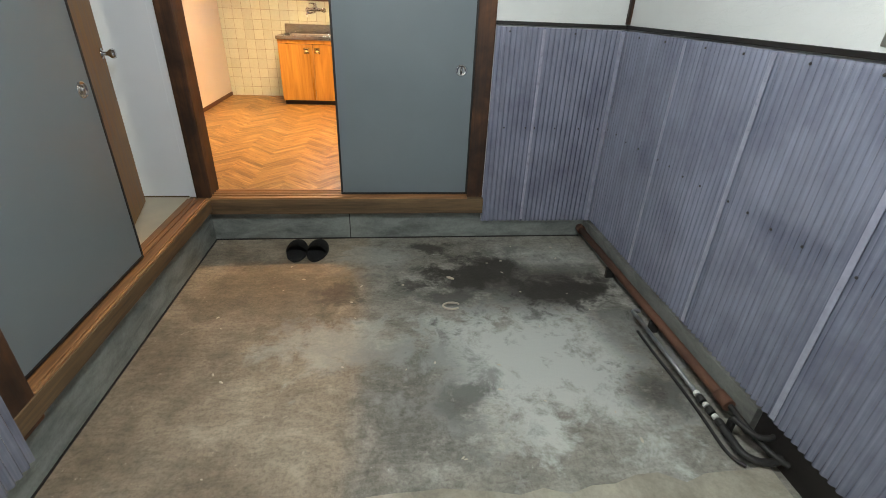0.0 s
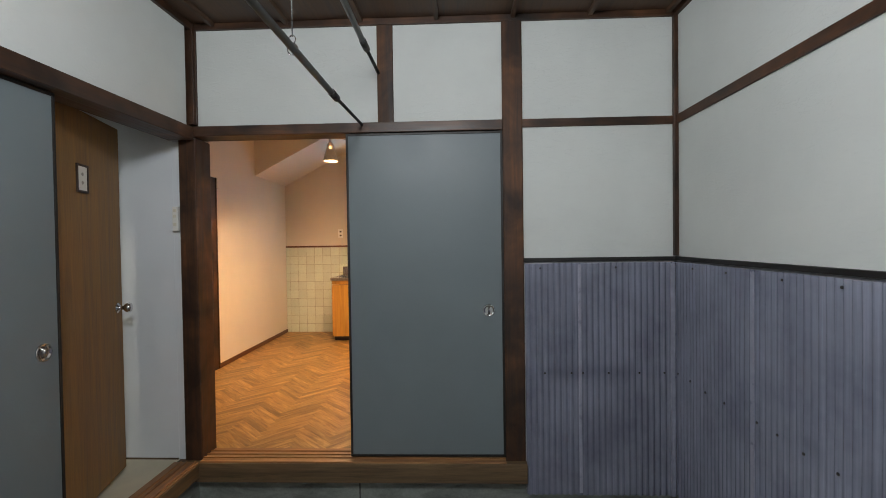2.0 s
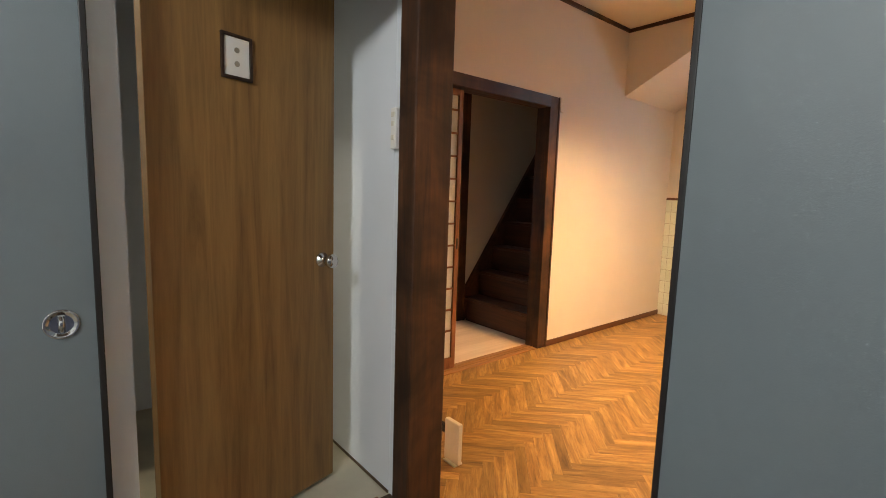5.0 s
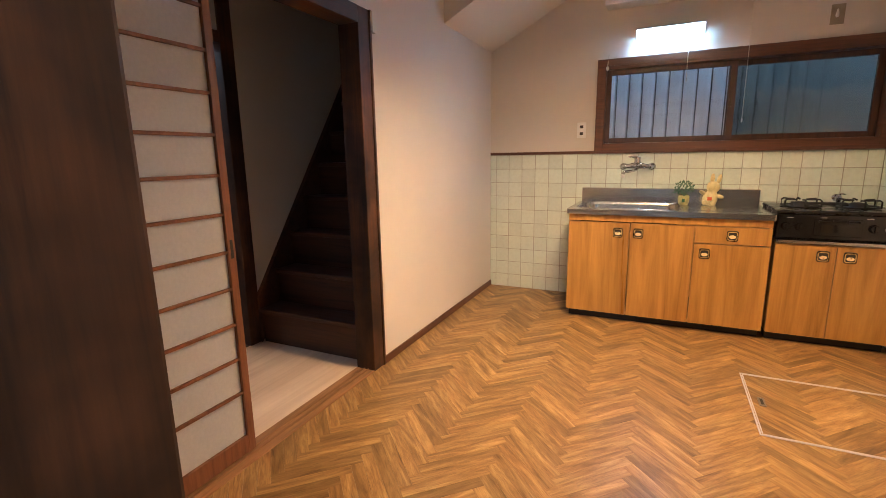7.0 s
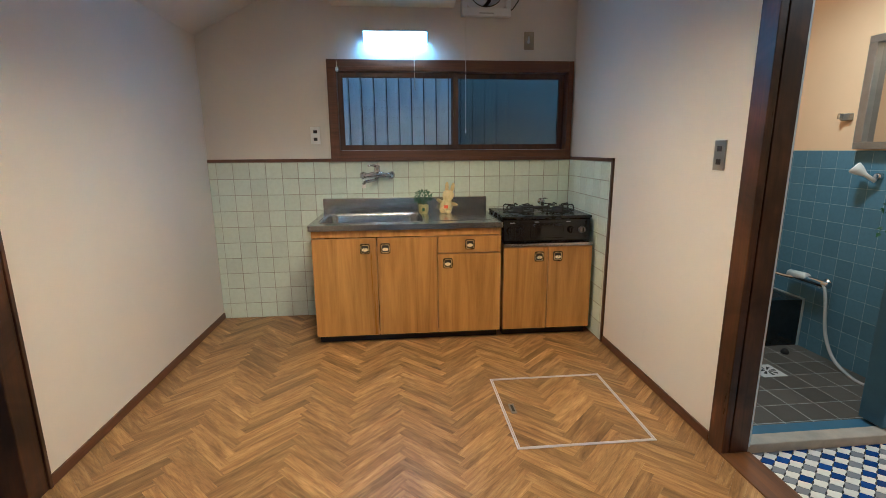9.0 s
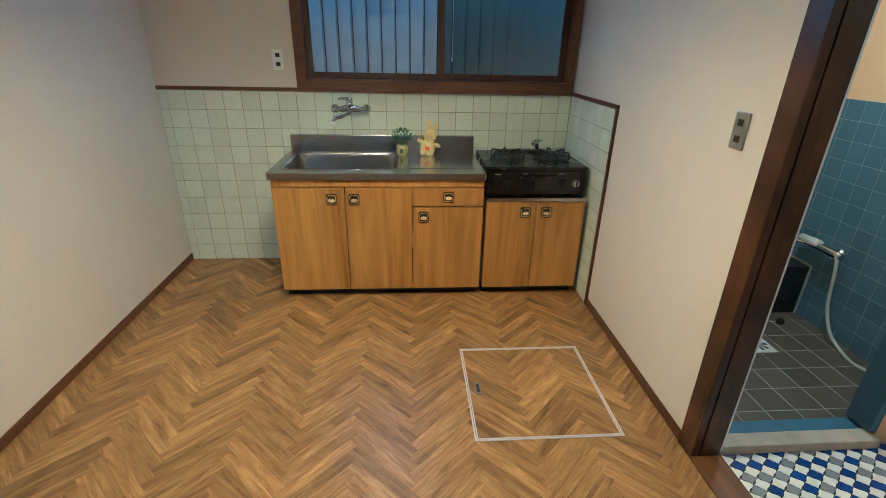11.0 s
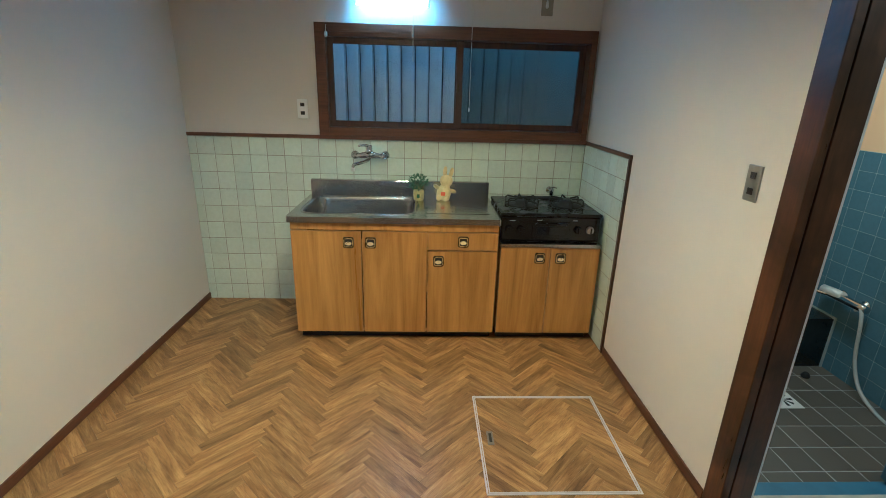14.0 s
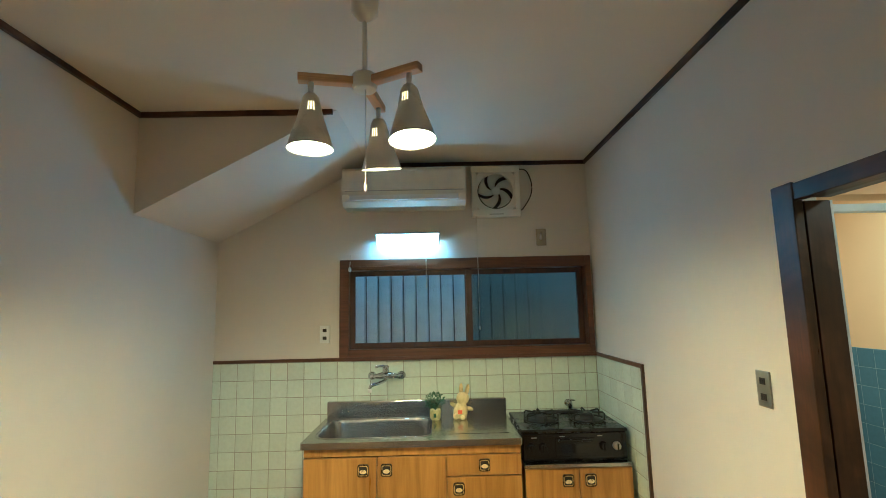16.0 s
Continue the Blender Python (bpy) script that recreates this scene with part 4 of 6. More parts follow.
# toilet door, half open
td = thing("toilet_door", "brown wood-grain toilet door standing half open", "door", "", (-0.187, -0.730, 0), 105.0)
W = 0.62
part("panel", boxes((0, W, -0.018, 0.018, 0.05, 1.83, 0.002)), toilet_door_wood, td)
knob = part("door_knob", lathe(bmesh.new(), [(0.027, 0), (0.027, 0.004), (0.011, 0.010), (0.010, 0.028), (0.022, 0.040), (0.026, 0.052), (0.022, 0.062), (0.010, 0.066)], (W - 0.055, -0.018, 0.900), (0, -1, 0), 24), chrome, td, "round chrome knob")
knob2 = part("door_knob", lathe(bmesh.new(), [(0.027, 0), (0.027, 0.004), (0.011, 0.010), (0.010, 0.028), (0.022, 0.040), (0.026, 0.052), (0.022, 0.062), (0.010, 0.066)], (W - 0.055, 0.018, 0.900), (0, 1, 0), 24), chrome, td, "round chrome knob")
part("latch_plate", boxes((W, W + 0.002, -0.010, 0.010, 0.85, 0.92)), aluminium, td)
# white switch-like plate; the dark frame stands for the shadow at its edge
plate_edge = part("plate_shadow_frame", boxes(*[(a, b, -0.026, -0.017, c, d, 0.001) for a, b, c, d in ((0.202, 0.298, 1.462, 1.471), (0.202, 0.298, 1.579, 1.588), (0.202, 0.210, 1.471, 1.579), (0.290, 0.298, 1.471, 1.579))]), wood_z, td, "thin dark frame standing for the shadow round the plate")
part("pane", boxes((0.210, 0.290, -0.022, -0.0185, 1.471, 1.579, 0.0015)), white_plastic, plate_edge, "white plate with two dots, like a switch plate")
for z in (1.506, 1.544):
    part("mark", lathe(bmesh.new(), [(0.008, 0), (0.008, 0.0015)], (0.250, -0.022, z), (0, -1, 0), 12), grey_metal_plate, plate_edge)

# switch at the corner post
sw = thing("wall_switch", "white narrow switch box beside the corner post", "switch", "", (-0.090, -0.006, 1.37))
part("switch_box", boxes((-0.022, 0.010, -0.022, 0.0, -0.075, 0.06, 0.003)), white_plastic, sw)
for z in (-0.045, 0.0, 0.03):
    part("button", boxes((-0.014, 0.002, -0.026, -0.022, z, z + 0.016, 0.001)), cream_plastic, sw)
# socket on the east wall of the entry
so = thing("wall_switch_plate", "grey metal plate with one dark round button on the plaster", "switch", "", (XR, -1.66, 1.20), -90)
part("plate", boxes((-0.036, 0.036, -0.007, 0.0, -0.06, 0.06, 0.003)), grey_metal_plate, so)
part("button", lathe(bmesh.new(), [(0.017, 0), (0.017, 0.004), (0.013, 0.006)], (0, -0.007, 0.0), (0, -1, 0), 18), dark_socket, so)

# slippers
for i, (x, a) in enumerate(((0.557, 4.0), (0.688, -3.0))):
    sl = thing("slipper", "black cloth slipper on the concrete floor", "slipper", "pair of slippers", (x, -0.20, FZ), a)
    sole = bmesh.new()
    outline = [(0.068 * math.cos(u) * (1 + 0.10 * math.sin(u)), 0.138 * math.sin(u)) for u in [2 * math.pi * k / 28 for k in range(28)]]
    prism(sole, outline, 0.0, 0.016)
    bmesh.ops.bevel(sole, geom=sole.edges[:], offset=0.004, segments=2, affect="EDGES")
    part("sole", sole, black_felt, sl)
    up = bmesh.new()
    rows = []
    for k in range(9):
        v = -0.045 + 0.168 * k / 8
        w = 0.069 * math.sqrt(max(0.02, 1 - (v / 0.138) ** 2))
        hgt = 0.062 * math.sqrt(max(0.06, 1 - (k / 8.6) ** 2))
        rows.append([up.verts.new((w * math.cos(math.pi * j / 12), v, 0.012 + hgt * math.sin(math.pi * j / 12))) for j in range(13)])
    for a_, b_ in zip(rows, rows[1:]):
        for j in range(12):
            up.faces.new((a_[j], a_[j + 1], b_[j + 1], b_[j])).smooth = True
    bmesh.ops.solidify(up, geom=up.faces[:], thickness=0.005)
    part("upper", up, black_felt, sl)

# pipes along the east kerb
pp = thing("drain_pipe", "rusty brown pipe lying along the kerb", "pipe", "pipes on the floor", (0, 0, 0))
part("pipe", rod(bmesh.new(), (2.530, -0.03, FZ + 0.085), (2.530, -1.72, FZ + 0.085), 0.0215, 18), rust, pp)
part("collar", rod(bmesh.new(), (2.530, -0.035, FZ + 0.085), (2.530, -0.085, FZ + 0.085), 0.029, 18), rust, pp)
part("collar", rod(bmesh.new(), (2.530, -1.66, FZ + 0.085), (2.530, -1.73, FZ + 0.085), 0.0270, 18), rust, pp)
part("pipe_end", sweep(bmesh.new(), smooth_path([(2.535, -1.72, FZ + 0.085), (2.54, -1.84, FZ + 0.075), (2.56, -1.93, FZ + 0.06), (2.60, -1.99, FZ + 0.05)]), 0.0125), pipe_dark, pp)
for y in (-0.6, -1.15):
    part("bracket", boxes((2.505, 2.556, y, y + 0.025, FZ + 0.0, FZ + 0.067, 0.003)), pipe_dark, pp)
wp = thing("water_pipe", "thin grey water pipe with joints on the floor", "pipe", "pipes on the floor", (0, 0, 0))
part("pipe", rod(bmesh.new(), (2.452, -1.09, FZ + 0.07), (2.462, -1.64, FZ + 0.055), 0.0105, 14), pipe_grey, wp)
part("pipe_stub", sweep(bmesh.new(), smooth_path([(2.452, -1.10, FZ + 0.07), (2.450, -1.06, FZ + 0.07), (2.465, -1.04, FZ + 0.065), (2.50, -1.035, FZ + 0.06)]), 0.011), pipe_grey, wp)
for y, r, mt in ((-1.625, 0.0155, white_plastic), (-1.658, 0.0185, pipe_dark), (-1.690, 0.0145, white_plastic), (-1.722, 0.018, pipe_dark), (-1.754, 0.0145, white_plastic), (-1.786, 0.0185, pipe_dark)):
    part("joint", lathe(bmesh.new(), [(r * 0.8, 0), (r * 0.88, 0.006), (r * 0.88, 0.026 if mt is pipe_dark else 0.012), (r * 0.8, 0.032 if mt is pipe_dark else 0.016)], (2.462, y + (0.016 if mt is pipe_dark else 0.008), FZ + 0.055), (0, -1, 0), 14), mt, wp)
part("elbow", sweep(bmesh.new(), smooth_path([(2.462, -1.78, FZ + 0.055), (2.462, -1.86, FZ + 0.05), (2.468, -1.92, FZ + 0.045), (2.51, -1.955, FZ + 0.042), (2.575, -1.96, FZ + 0.042), (2.60, -1.95, FZ + 0.05)]), 0.0145), pipe_dark, wp)
tp = thing("branch_pipe", "dark branching pipe near the wall", "pipe", "pipes on the floor", (0, 0, 0))
part("pipe", sweep(bmesh.new(), smooth_path([(2.49, -1.80, FZ + 0.10), (2.515, -1.88, FZ + 0.10), (2.56, -1.90, FZ + 0.095), (2.60, -1.89, FZ + 0.09)]), 0.011), pipe_dark, tp)
part("support", boxes((2.484, 2.50, -1.815, -1.79, FZ, FZ + 0.09)), pipe_dark, tp)
# the water pipe's shadow on the concrete, modelled as a thin black tube
ho = thing("pipe_shadow_tube", "thin black tube standing for the shadow beside the water pipe", "hose", "pipes on the floor", (0, 0, 0))
part("hose", sweep(bmesh.new(), smooth_path([(2.448, -1.14, FZ + 0.010), (2.446, -1.3, FZ + 0.010), (2.450, -1.5, FZ + 0.010), (2.448, -1.7, FZ + 0.010), (2.44, -1.88, FZ + 0.010), (2.47, -1.95, FZ + 0.012)]), 0.007), pipe_dark, ho)
# broken ring and crumbs on the floor
rg = thing("broken_ring", "pale broken plaster ring lying on the concrete", "debris", "", (1.50, -0.86, FZ))
part("ring", sweep(bmesh.new(), [(0.048 * math.cos(u), 0.030 * math.sin(u), 0.006) for u in [0.5 + 5.0 * k / 24 for k in range(25)]], 0.006, 6), threshold_stone, rg)
rnd = random.Random(5)
for i in range(34):
    cr = thing("plaster_crumb", "small white plaster crumb on the concrete", "debris", "crumbs on the floor", (rnd.uniform(0.25, 2.3), rnd.uniform(-1.85, -0.12), FZ), rnd.uniform(0, 180))
    bm = bmesh.new()
    s = rnd.uniform(0.004, 0.010) * (1.9 if i % 9 == 0 else 1)
    bmesh.ops.create_icosphere(bm, subdivisions=1, radius=s)
    bmesh.ops.scale(bm, vec=(rnd.uniform(0.9, 1.9), 0.7, 0.35), verts=bm.verts)
    bmesh.ops.translate(bm, vec=(0, 0, s * 0.3), verts=bm.verts)
    part("crumb", bm, threshold_stone, cr)

# clothes poles under the ceiling
pole = thing("clothes_pole", "grey telescopic clothes pole hung under the ceiling", "pole", "clothes poles")
part("thin_tube", rod(bmesh.new(), (0.94, -0.032, 1.852), (0.943, -0.57, 1.832), 0.0075), black_matt, pole)
part("collar", rod(bmesh.new(), (0.943, -0.55, 1.833), (0.943, -0.63, 1.833), 0.0155), pipe_dark, pole)
part("thick_tube", rod(bmesh.new(), (0.943, -0.57, 1.832), (0.890, -2.75, 1.89), 0.0125), plain("grey_pole_coating", (0.11, 0.12, 0.12), 0.4, 0.3, 0.2, 30), pole)
hg = thing("pole_hanger", "thin wire hanger with a ring holding the pole", "hanger")
part("wire", rod(bmesh.new(), (0.918, -1.0, 1.896), (0.918, -1.0, CZ - 0.022), 0.0022, 8), chrome, hg)
part("hook", sweep(bmesh.new(), [(0.918 + 0.017 * math.sin(u), -1.0, 1.856 + 0.019 * -math.cos(u)) for u in [2 * math.pi * k / 18 for k in range(18)]], 0.0024, 6), chrome, hg)
part("ring", sweep(bmesh.new(), [(0.918 + 0.011 * math.sin(u), -1.0, 1.888 - 0.013 * math.cos(u)) for u in [2 * math.pi * k / 16 for k in range(17)]], 0.002, 6), chrome, hg)
pole2 = thing("clothes_pole", "grey telescopic clothes pole hung under the ceiling", "pole", "clothes poles")
part("thin_tube", rod(bmesh.new(), (1.03, -0.014, 2.13), (1.03, -0.35, 2.13), 0.0085), black_matt, pole2)
part("collar", rod(bmesh.new(), (1.03, -0.32, 2.13), (1.03, -0.42, 2.13), 0.016), pipe_dark, pole2)
part("thick_tube", rod(bmesh.new(), (1.03, -0.36, 2.13), (1.03, -2.75, 2.16), 0.0125), bpy.data.materials["grey_pole_coating"], pole2)
t = thing("pole_bar", "dark wooden bar under the ceiling carrying the pole ends", "bar")
part("bar", boxes((0.0, XR, -2.78, -2.74, 1.87, 1.91, 0.003)), wood_x, t)
part("bar", boxes((0.0, XR, -2.78, -2.74, 2.13, 2.17, 0.003)), wood_x, t)
cl = thing("ceiling_lamp", "unseen round white ceiling lamp of the entry", "lamp", "", (DOMA_LAMP[0], DOMA_LAMP[1], CZ))
part("base", lathe(bmesh.new(), [(0.17, -0.022), (0.17, -0.09), (0.15, -0.105)], (0, 0, 0), (0, 0, 1), 32), white_plastic, cl)
# lamp bases out of view; the back room one only goes with the added fill
for nm, x, y, z in (("toilet_lamp", -0.62, -1.45, 2.40), ("back_room_lamp", -2.75, 1.0, 2.5), ("washroom_lamp", 2.5, 1.1, 2.35), ("bathroom_lamp", 2.45, 2.6, 2.35)):
    cl = thing(nm, "unseen round white ceiling lamp", "lamp", "", (x, y, z))
    part("base", lathe(bmesh.new(), [(0.12, 0.0), (0.12, -0.08), (0.10, -0.10)], (0, 0, 0), (0, 0, 1), 28), white_plastic, cl)

# ---- things: kitchen ----


def cup_handle(parent, x, y, z):
    """A square dark bronze recessed handle with a brass inlay; front towards -y."""
    h = part("handle", prism(bmesh.new(), rounded(-0.031, 0.031, -0.033, 0.033, 0.012), 0.0, 0.006), bronze, parent, "square bronze handle with brass inlay")
    h.matrix_basis = pose(x, y, z, 90, 0, 0)
    part("hollow", prism(bmesh.new(), rounded(-0.021, 0.021, -0.022, 0.020, 0.010), 0.0062, 0.0075), pipe_dark, h)
    part("inlay", prism(bmesh.new(), [(0.0185 * math.cos(u), -0.005 + 0.0110 * math.sin(u)) for u in [2 * math.pi * k / 18 for k in range(18)]], 0.0077, 0.0095), brass, h)
    part("rim", sweep(bmesh.new(), [(x, y, 0.0064) for x, y in rounded(-0.024, 0.024, -0.025, 0.024, 0.010)] + [(0.024, 0.014, 0.0064)], 0.0022, 6), worn_gilt, h, "worn gilt rim")


def front_panel(name, parent, x0, x1, z0, z1, y):
    """A cabinet front with its pale edge band and thickness."""
    p = part(name, boxes((x0, x1, y, y + 0.016, z0, z1, 0.0015)), cabinet_wood, parent)
    part("edge_band", boxes((x0, x1, y - 0.0012, y, z1 - 0.004, z1), (x0, x1, y - 0.0012, y, z0, z0 + 0.004), (x0, x0 + 0.004, y - 0.0012, y, z0, z1), (x1 - 0.004, x1, y - 0.0012, y, z0, z1)),
         bpy.data.materials["pale_edge_band"], p)
    return p


plain("pale_edge_band", (0.40, 0.21, 0.065), 0.4)
SX0, SX1, SY, STOP = -0.135, 1.065, 3.165, 0.785
sink = thing("sink_cabinet", "orange wood-grain kitchen sink cabinet with bronze handles", "cabinet", "", (SX0, SY, 0))
L = SX1 - SX0
part("body", boxes((0.006, 0.024, 0.020, KY1 - SY - 0.02, 0.055, 0.747), (L - 0.024, L - 0.006, 0.020, KY1 - SY - 0.02, 0.055, 0.747), (0.024, L - 0.024, KY1 - SY - 0.035, KY1 - SY - 0.02, 0.055, 0.747), (0.024, L - 0.024, 0.020, KY1 - SY - 0.035, 0.055, 0.075)), cabinet_wood, sink)
part("plinth", boxes((0.015, L - 0.015, 0.055, KY1 - SY - 0.03, 0.0, 0.055)), black_edge, sink, "black recessed plinth")
part("fascia", boxes((0.004, L - 0.004, 0.001, 0.019, 0.705, 0.748, 0.0015)), cabinet_wood, sink, "orange fascia under the worktop")
c1, c2 = 0.405, 0.785
for x0, x1, z0, z1, hx, hz, nm in ((0.004, c1 - 0.003, 0.058, 0.699, c1 - 0.075, 0.632, "door"), (c1 + 0.003, c2 - 0.003, 0.058, 0.699, c1 + 0.052, 0.632, "door"),
                                   (c2 + 0.003, L - 0.004, 0.593, 0.699, (c2 + L) / 2, 0.645, "drawer_front"), (c2 + 0.003, L - 0.004, 0.058, 0.586, c2 + 0.065, 0.525, "door")):
    d = front_panel(nm, sink, x0, x1, z0, z1, 0.0)
    cup_handle(d, hx, -0.001, hz)

# worktop with its sunken basin
wt = thing("sink_worktop", "brushed stainless worktop with sunken basin and upstand", "worktop", "", (SX0, SY, 0))
D = KY1 - SY - 0.028
bx0, bx1, by0, by1, br = 0.042, 0.705, 0.075, D - 0.045, 0.085
top = bmesh.new()
outer = [top.verts.new((x, y, STOP)) for x, y in rounded(-0.012, L + 0.006, -0.020, D, 0.012, 8)]
inner_xy = rounded(bx0, bx1, by0, by1, br, 8)
inner = [top.verts.new((x, y, STOP)) for x, y in inner_xy]
n = len(outer)
for i in range(n):
    top.faces.new((outer[i], outer[(i + 1) % n], inner[(i + 1) % n], inner[i]))
prev = inner
cxm, cym = (bx0 + bx1) / 2, (by0 + by1) / 2
for dz, f in ((0.004, 0.985), (0.02, 0.972), (0.12, 0.955), (0.150, 0.93), (0.165, 0.88), (0.168, 0.5), (0.172, 0.12)):
    ring = [top.verts.new((cxm + (x - cxm) * f, cym + (y - cym) * f, STOP - dz)) for x, y in inner_xy]
    for i in range(n):
        top.faces.new((prev[i], prev[(i + 1) % n], ring[(i + 1) % n], ring[i])).smooth = True
    prev = ring
top.faces.new(prev)
skirt = [top.verts.new((v.co.x, v.co.y, STOP - 0.034)) for v in outer]
for i in range(n):
    top.faces.new((outer[(i + 1) % n], outer[i], skirt[i], skirt[(i + 1) % n]))
part("worktop", top, steel, wt)
rim = bmesh.new()
sweep(rim, [(x, y, STOP + 0.0005) for x, y in rounded(bx0 - 0.012, bx1 + 0.012, by0 - 0.012, by1 + 0.012, br + 0.01, 8)] + [(bx1 + 0.012, by1 + 0.012 - br - 0.01, STOP + 0.0005)], 0.003, 6)
part("raised_rim", rim, steel, wt)
part("upstand", boxes((0.0, L, D - 0.012, D + 0.022, STOP - 0.03, 0.892, 0.004)), steel, wt)
part("drain_grate", lathe(bmesh.new(), [(0.055, 0), (0.055, 0.004), (0.045, 0.006), (0.0, 0.005)], (cxm, cym + 0.06, STOP - 0.171), (0, 0, 1), 24), chrome, wt)
for y in (0.10, D - 0.06):
    part("drainer_ridge", boxes((bx1 + 0.07, L - 0.05, y, y + 0.003, STOP, STOP + 0.0015)), steel, wt)

GX0, GX1 = 1.078, 1.672
gas = thing("stove_cabinet", "low orange wood-grain cabinet under the gas stove", "cabinet", "", (GX0, SY, 0))
GL = GX1 - GX0
part("body", boxes((0.004, GL - 0.004, 0.020, KY1 - SY - 0.02, 0.055, 0.618)), cabinet_wood, gas)
part("plinth", boxes((0.012, GL - 0.012, 0.055, KY1 - SY - 0.03, 0.0, 0.055)), black_edge, gas, "black recessed plinth")
part("steel_top", boxes((0.0, GL, -0.010, KY1 - SY - 0.02, 0.619, 0.640, 0.003)), steel, gas, "stainless steel top")
for x0, x1, hx in ((0.003, GL / 2 - 0.002, GL / 2 - 0.062), (GL / 2 + 0.002, GL - 0.003, GL / 2 + 0.062)):
    d = front_panel("door", gas, x0, x1, 0.058, 0.614, 0.0)
    cup_handle(d, hx, -0.001, 0.552)

# two-burner gas stove
st = thing("gas_stove", "black two-burner gas stove with fish grill on low cabinet", "stove", "", (1.078, 3.205, 0.641))
SW, SD, SH = 0.590, 0.47, 0.170
part("body", boxes((0.0, SW, 0.012, SD, 0.012, SH - 0.02, 0.006)), black_enamel, st)
part("front_panel", boxes((0.004, SW - 0.004, 0.0, 0.016, 0.003, SH - 0.024, 0.004)), black_plastic, st)
part("top_plate", boxes((-0.004, SW + 0.004, -0.006, SD + 0.004, SH - 0.020, SH, 0.008)), black_enamel, st)
gr = part("grill_door", boxes((0.185, 0.405, -0.008, 0.002, 0.024, 0.122, 0.003)), black_plastic, st, "black glass grill door")
part("grill_handle", boxes((0.20, 0.39, -0.022, -0.008, 0.105, 0.117, 0.003)), black_enamel, gr)
part("grill_window", boxes((0.215, 0.375, -0.0095, -0.008, 0.045, 0.09)), plain("dark_glass", (0.004, 0.004, 0.005), 0.06), gr)
for x, mt in ((0.048, black_plastic), (0.115, black_plastic), (0.455, black_plastic), (0.527, brass)):
    kb = part("knob", lathe(bmesh.new(), [(0.023, 0), (0.023, 0.006), (0.020, 0.020), (0.017, 0.023)], (x, 0.0, 0.075), (0, -1, 0), 22), mt if mt is black_plastic else grey_metal_plate, st)
    part("grip", boxes((x - 0.003, x + 0.003, -0.033, -0.023, 0.058, 0.092, 0.001)), black_plastic, kb)
part("maker_label", boxes((0.05, 0.082, -0.0012, 0.0, 0.124, 0.129)), grey_metal_plate, st, "small pale printed mark")
for x in (0.03, 0.24):
    part("print_bar", boxes((x + 0.18, x + 0.21, -0.0012, 0.0, 0.128, 0.133)), grey_metal_plate, st)
for cx, r in ((0.155, 0.055), (0.435, 0.060)):
    cyb = 0.215
    b_ = part("burner", lathe(bmesh.new(), [(0.085, 0), (0.085, 0.003), (0.06, 0.006), (r * 0.7, 0.010), (r * 0.7, 0.026), (r * 0.55, 0.032), (0.012, 0.034)], (cx, cyb, SH), (0, 0, 1), 28), black_matt, st)
    pr = bmesh.new()
    sweep(pr, [(cx + 0.098 * math.cos(u), cyb + 0.098 * math.sin(u), SH + 0.008) for u in [2 * math.pi * k / 32 for k in range(33)]], 0.005, 6)
    ps = part("pan_support", pr, black_matt, st, "black cast pan support")
    for k in range(6):
        u = math.pi / 6 + k * math.pi / 3
        c, s = math.cos(u), math.sin(u)
        part("finger", sweep(bmesh.new(), [(cx + 0.105 * c, cyb + 0.105 * s, SH + 0.004), (cx + 0.105 * c, cyb + 0.105 * s, SH + 0.042), (cx + 0.095 * c, cyb + 0.095 * s, SH + 0.050), (cx + 0.035 * c, cyb + 0.035 * s, SH + 0.046)], 0.005, 6), black_matt, ps)
part("grill_vent", boxes((0.15, 0.44, SD - 0.075, SD - 0.02, SH, SH + 0.012, 0.003)), black_matt, st)
for x in (0.05, SW - 0.05):
    for y in (0.05, SD - 0.05):
        part("foot", lathe(bmesh.new(), [(0.014, 0), (0.014, 0.014)], (x, y, 0.0), (0, 0, 1), 12), black_matt, st)
# gas tap behind the stove
gt = thing("gas_tap", "small chrome gas tap behind the stove", "tap", "", (1.490, KY1 - 0.010, 0.845))
part("flange", lathe(bmesh.new(), [(0.024, 0), (0.022, 0.006), (0.011, 0.010), (0.010, 0.050)], (0, 0, 0), (0, -1, 0), 18), chrome, gt)
part("tap_body", lathe(bmesh.new(), [(0.010, -0.030), (0.015, -0.022), (0.016, 0.012), (0.012, 0.022), (0.006, 0.028)], (0, -0.055, 0), (0, 0, 1), 16), chrome, gt)
part("lever", sweep(bmesh.new(), [(0, -0.055, 0.026), (0.012, -0.062, 0.030), (0.034, -0.068, 0.026)], [0.006, 0.005, 0.004], 8), chrome, gt)
# wall faucet
fa = thing("wall_faucet", "chrome wall-mounted mixer faucet over the sink", "faucet", "", (0.263, KY1 - 0.010, 1.055))
for x in (-0.100, 0.100):
    part("wall_flange", lathe(bmesh.new(), [(0.029, 0), (0.028, 0.006), (0.020, 0.014), (0.013, 0.018), (0.012, 0.045)], (x, 0, 0), (0, -1, 0), 20), chrome, fa)
    part("nut", lathe(bmesh.new(), [(0.020, 0), (0.022, 0.004), (0.022, 0.020), (0.017, 0.024)], (x * 0.98, -0.045, 0), (-x, -0.02, 0.02), 8), chrome, fa)
bod = bmesh.new()
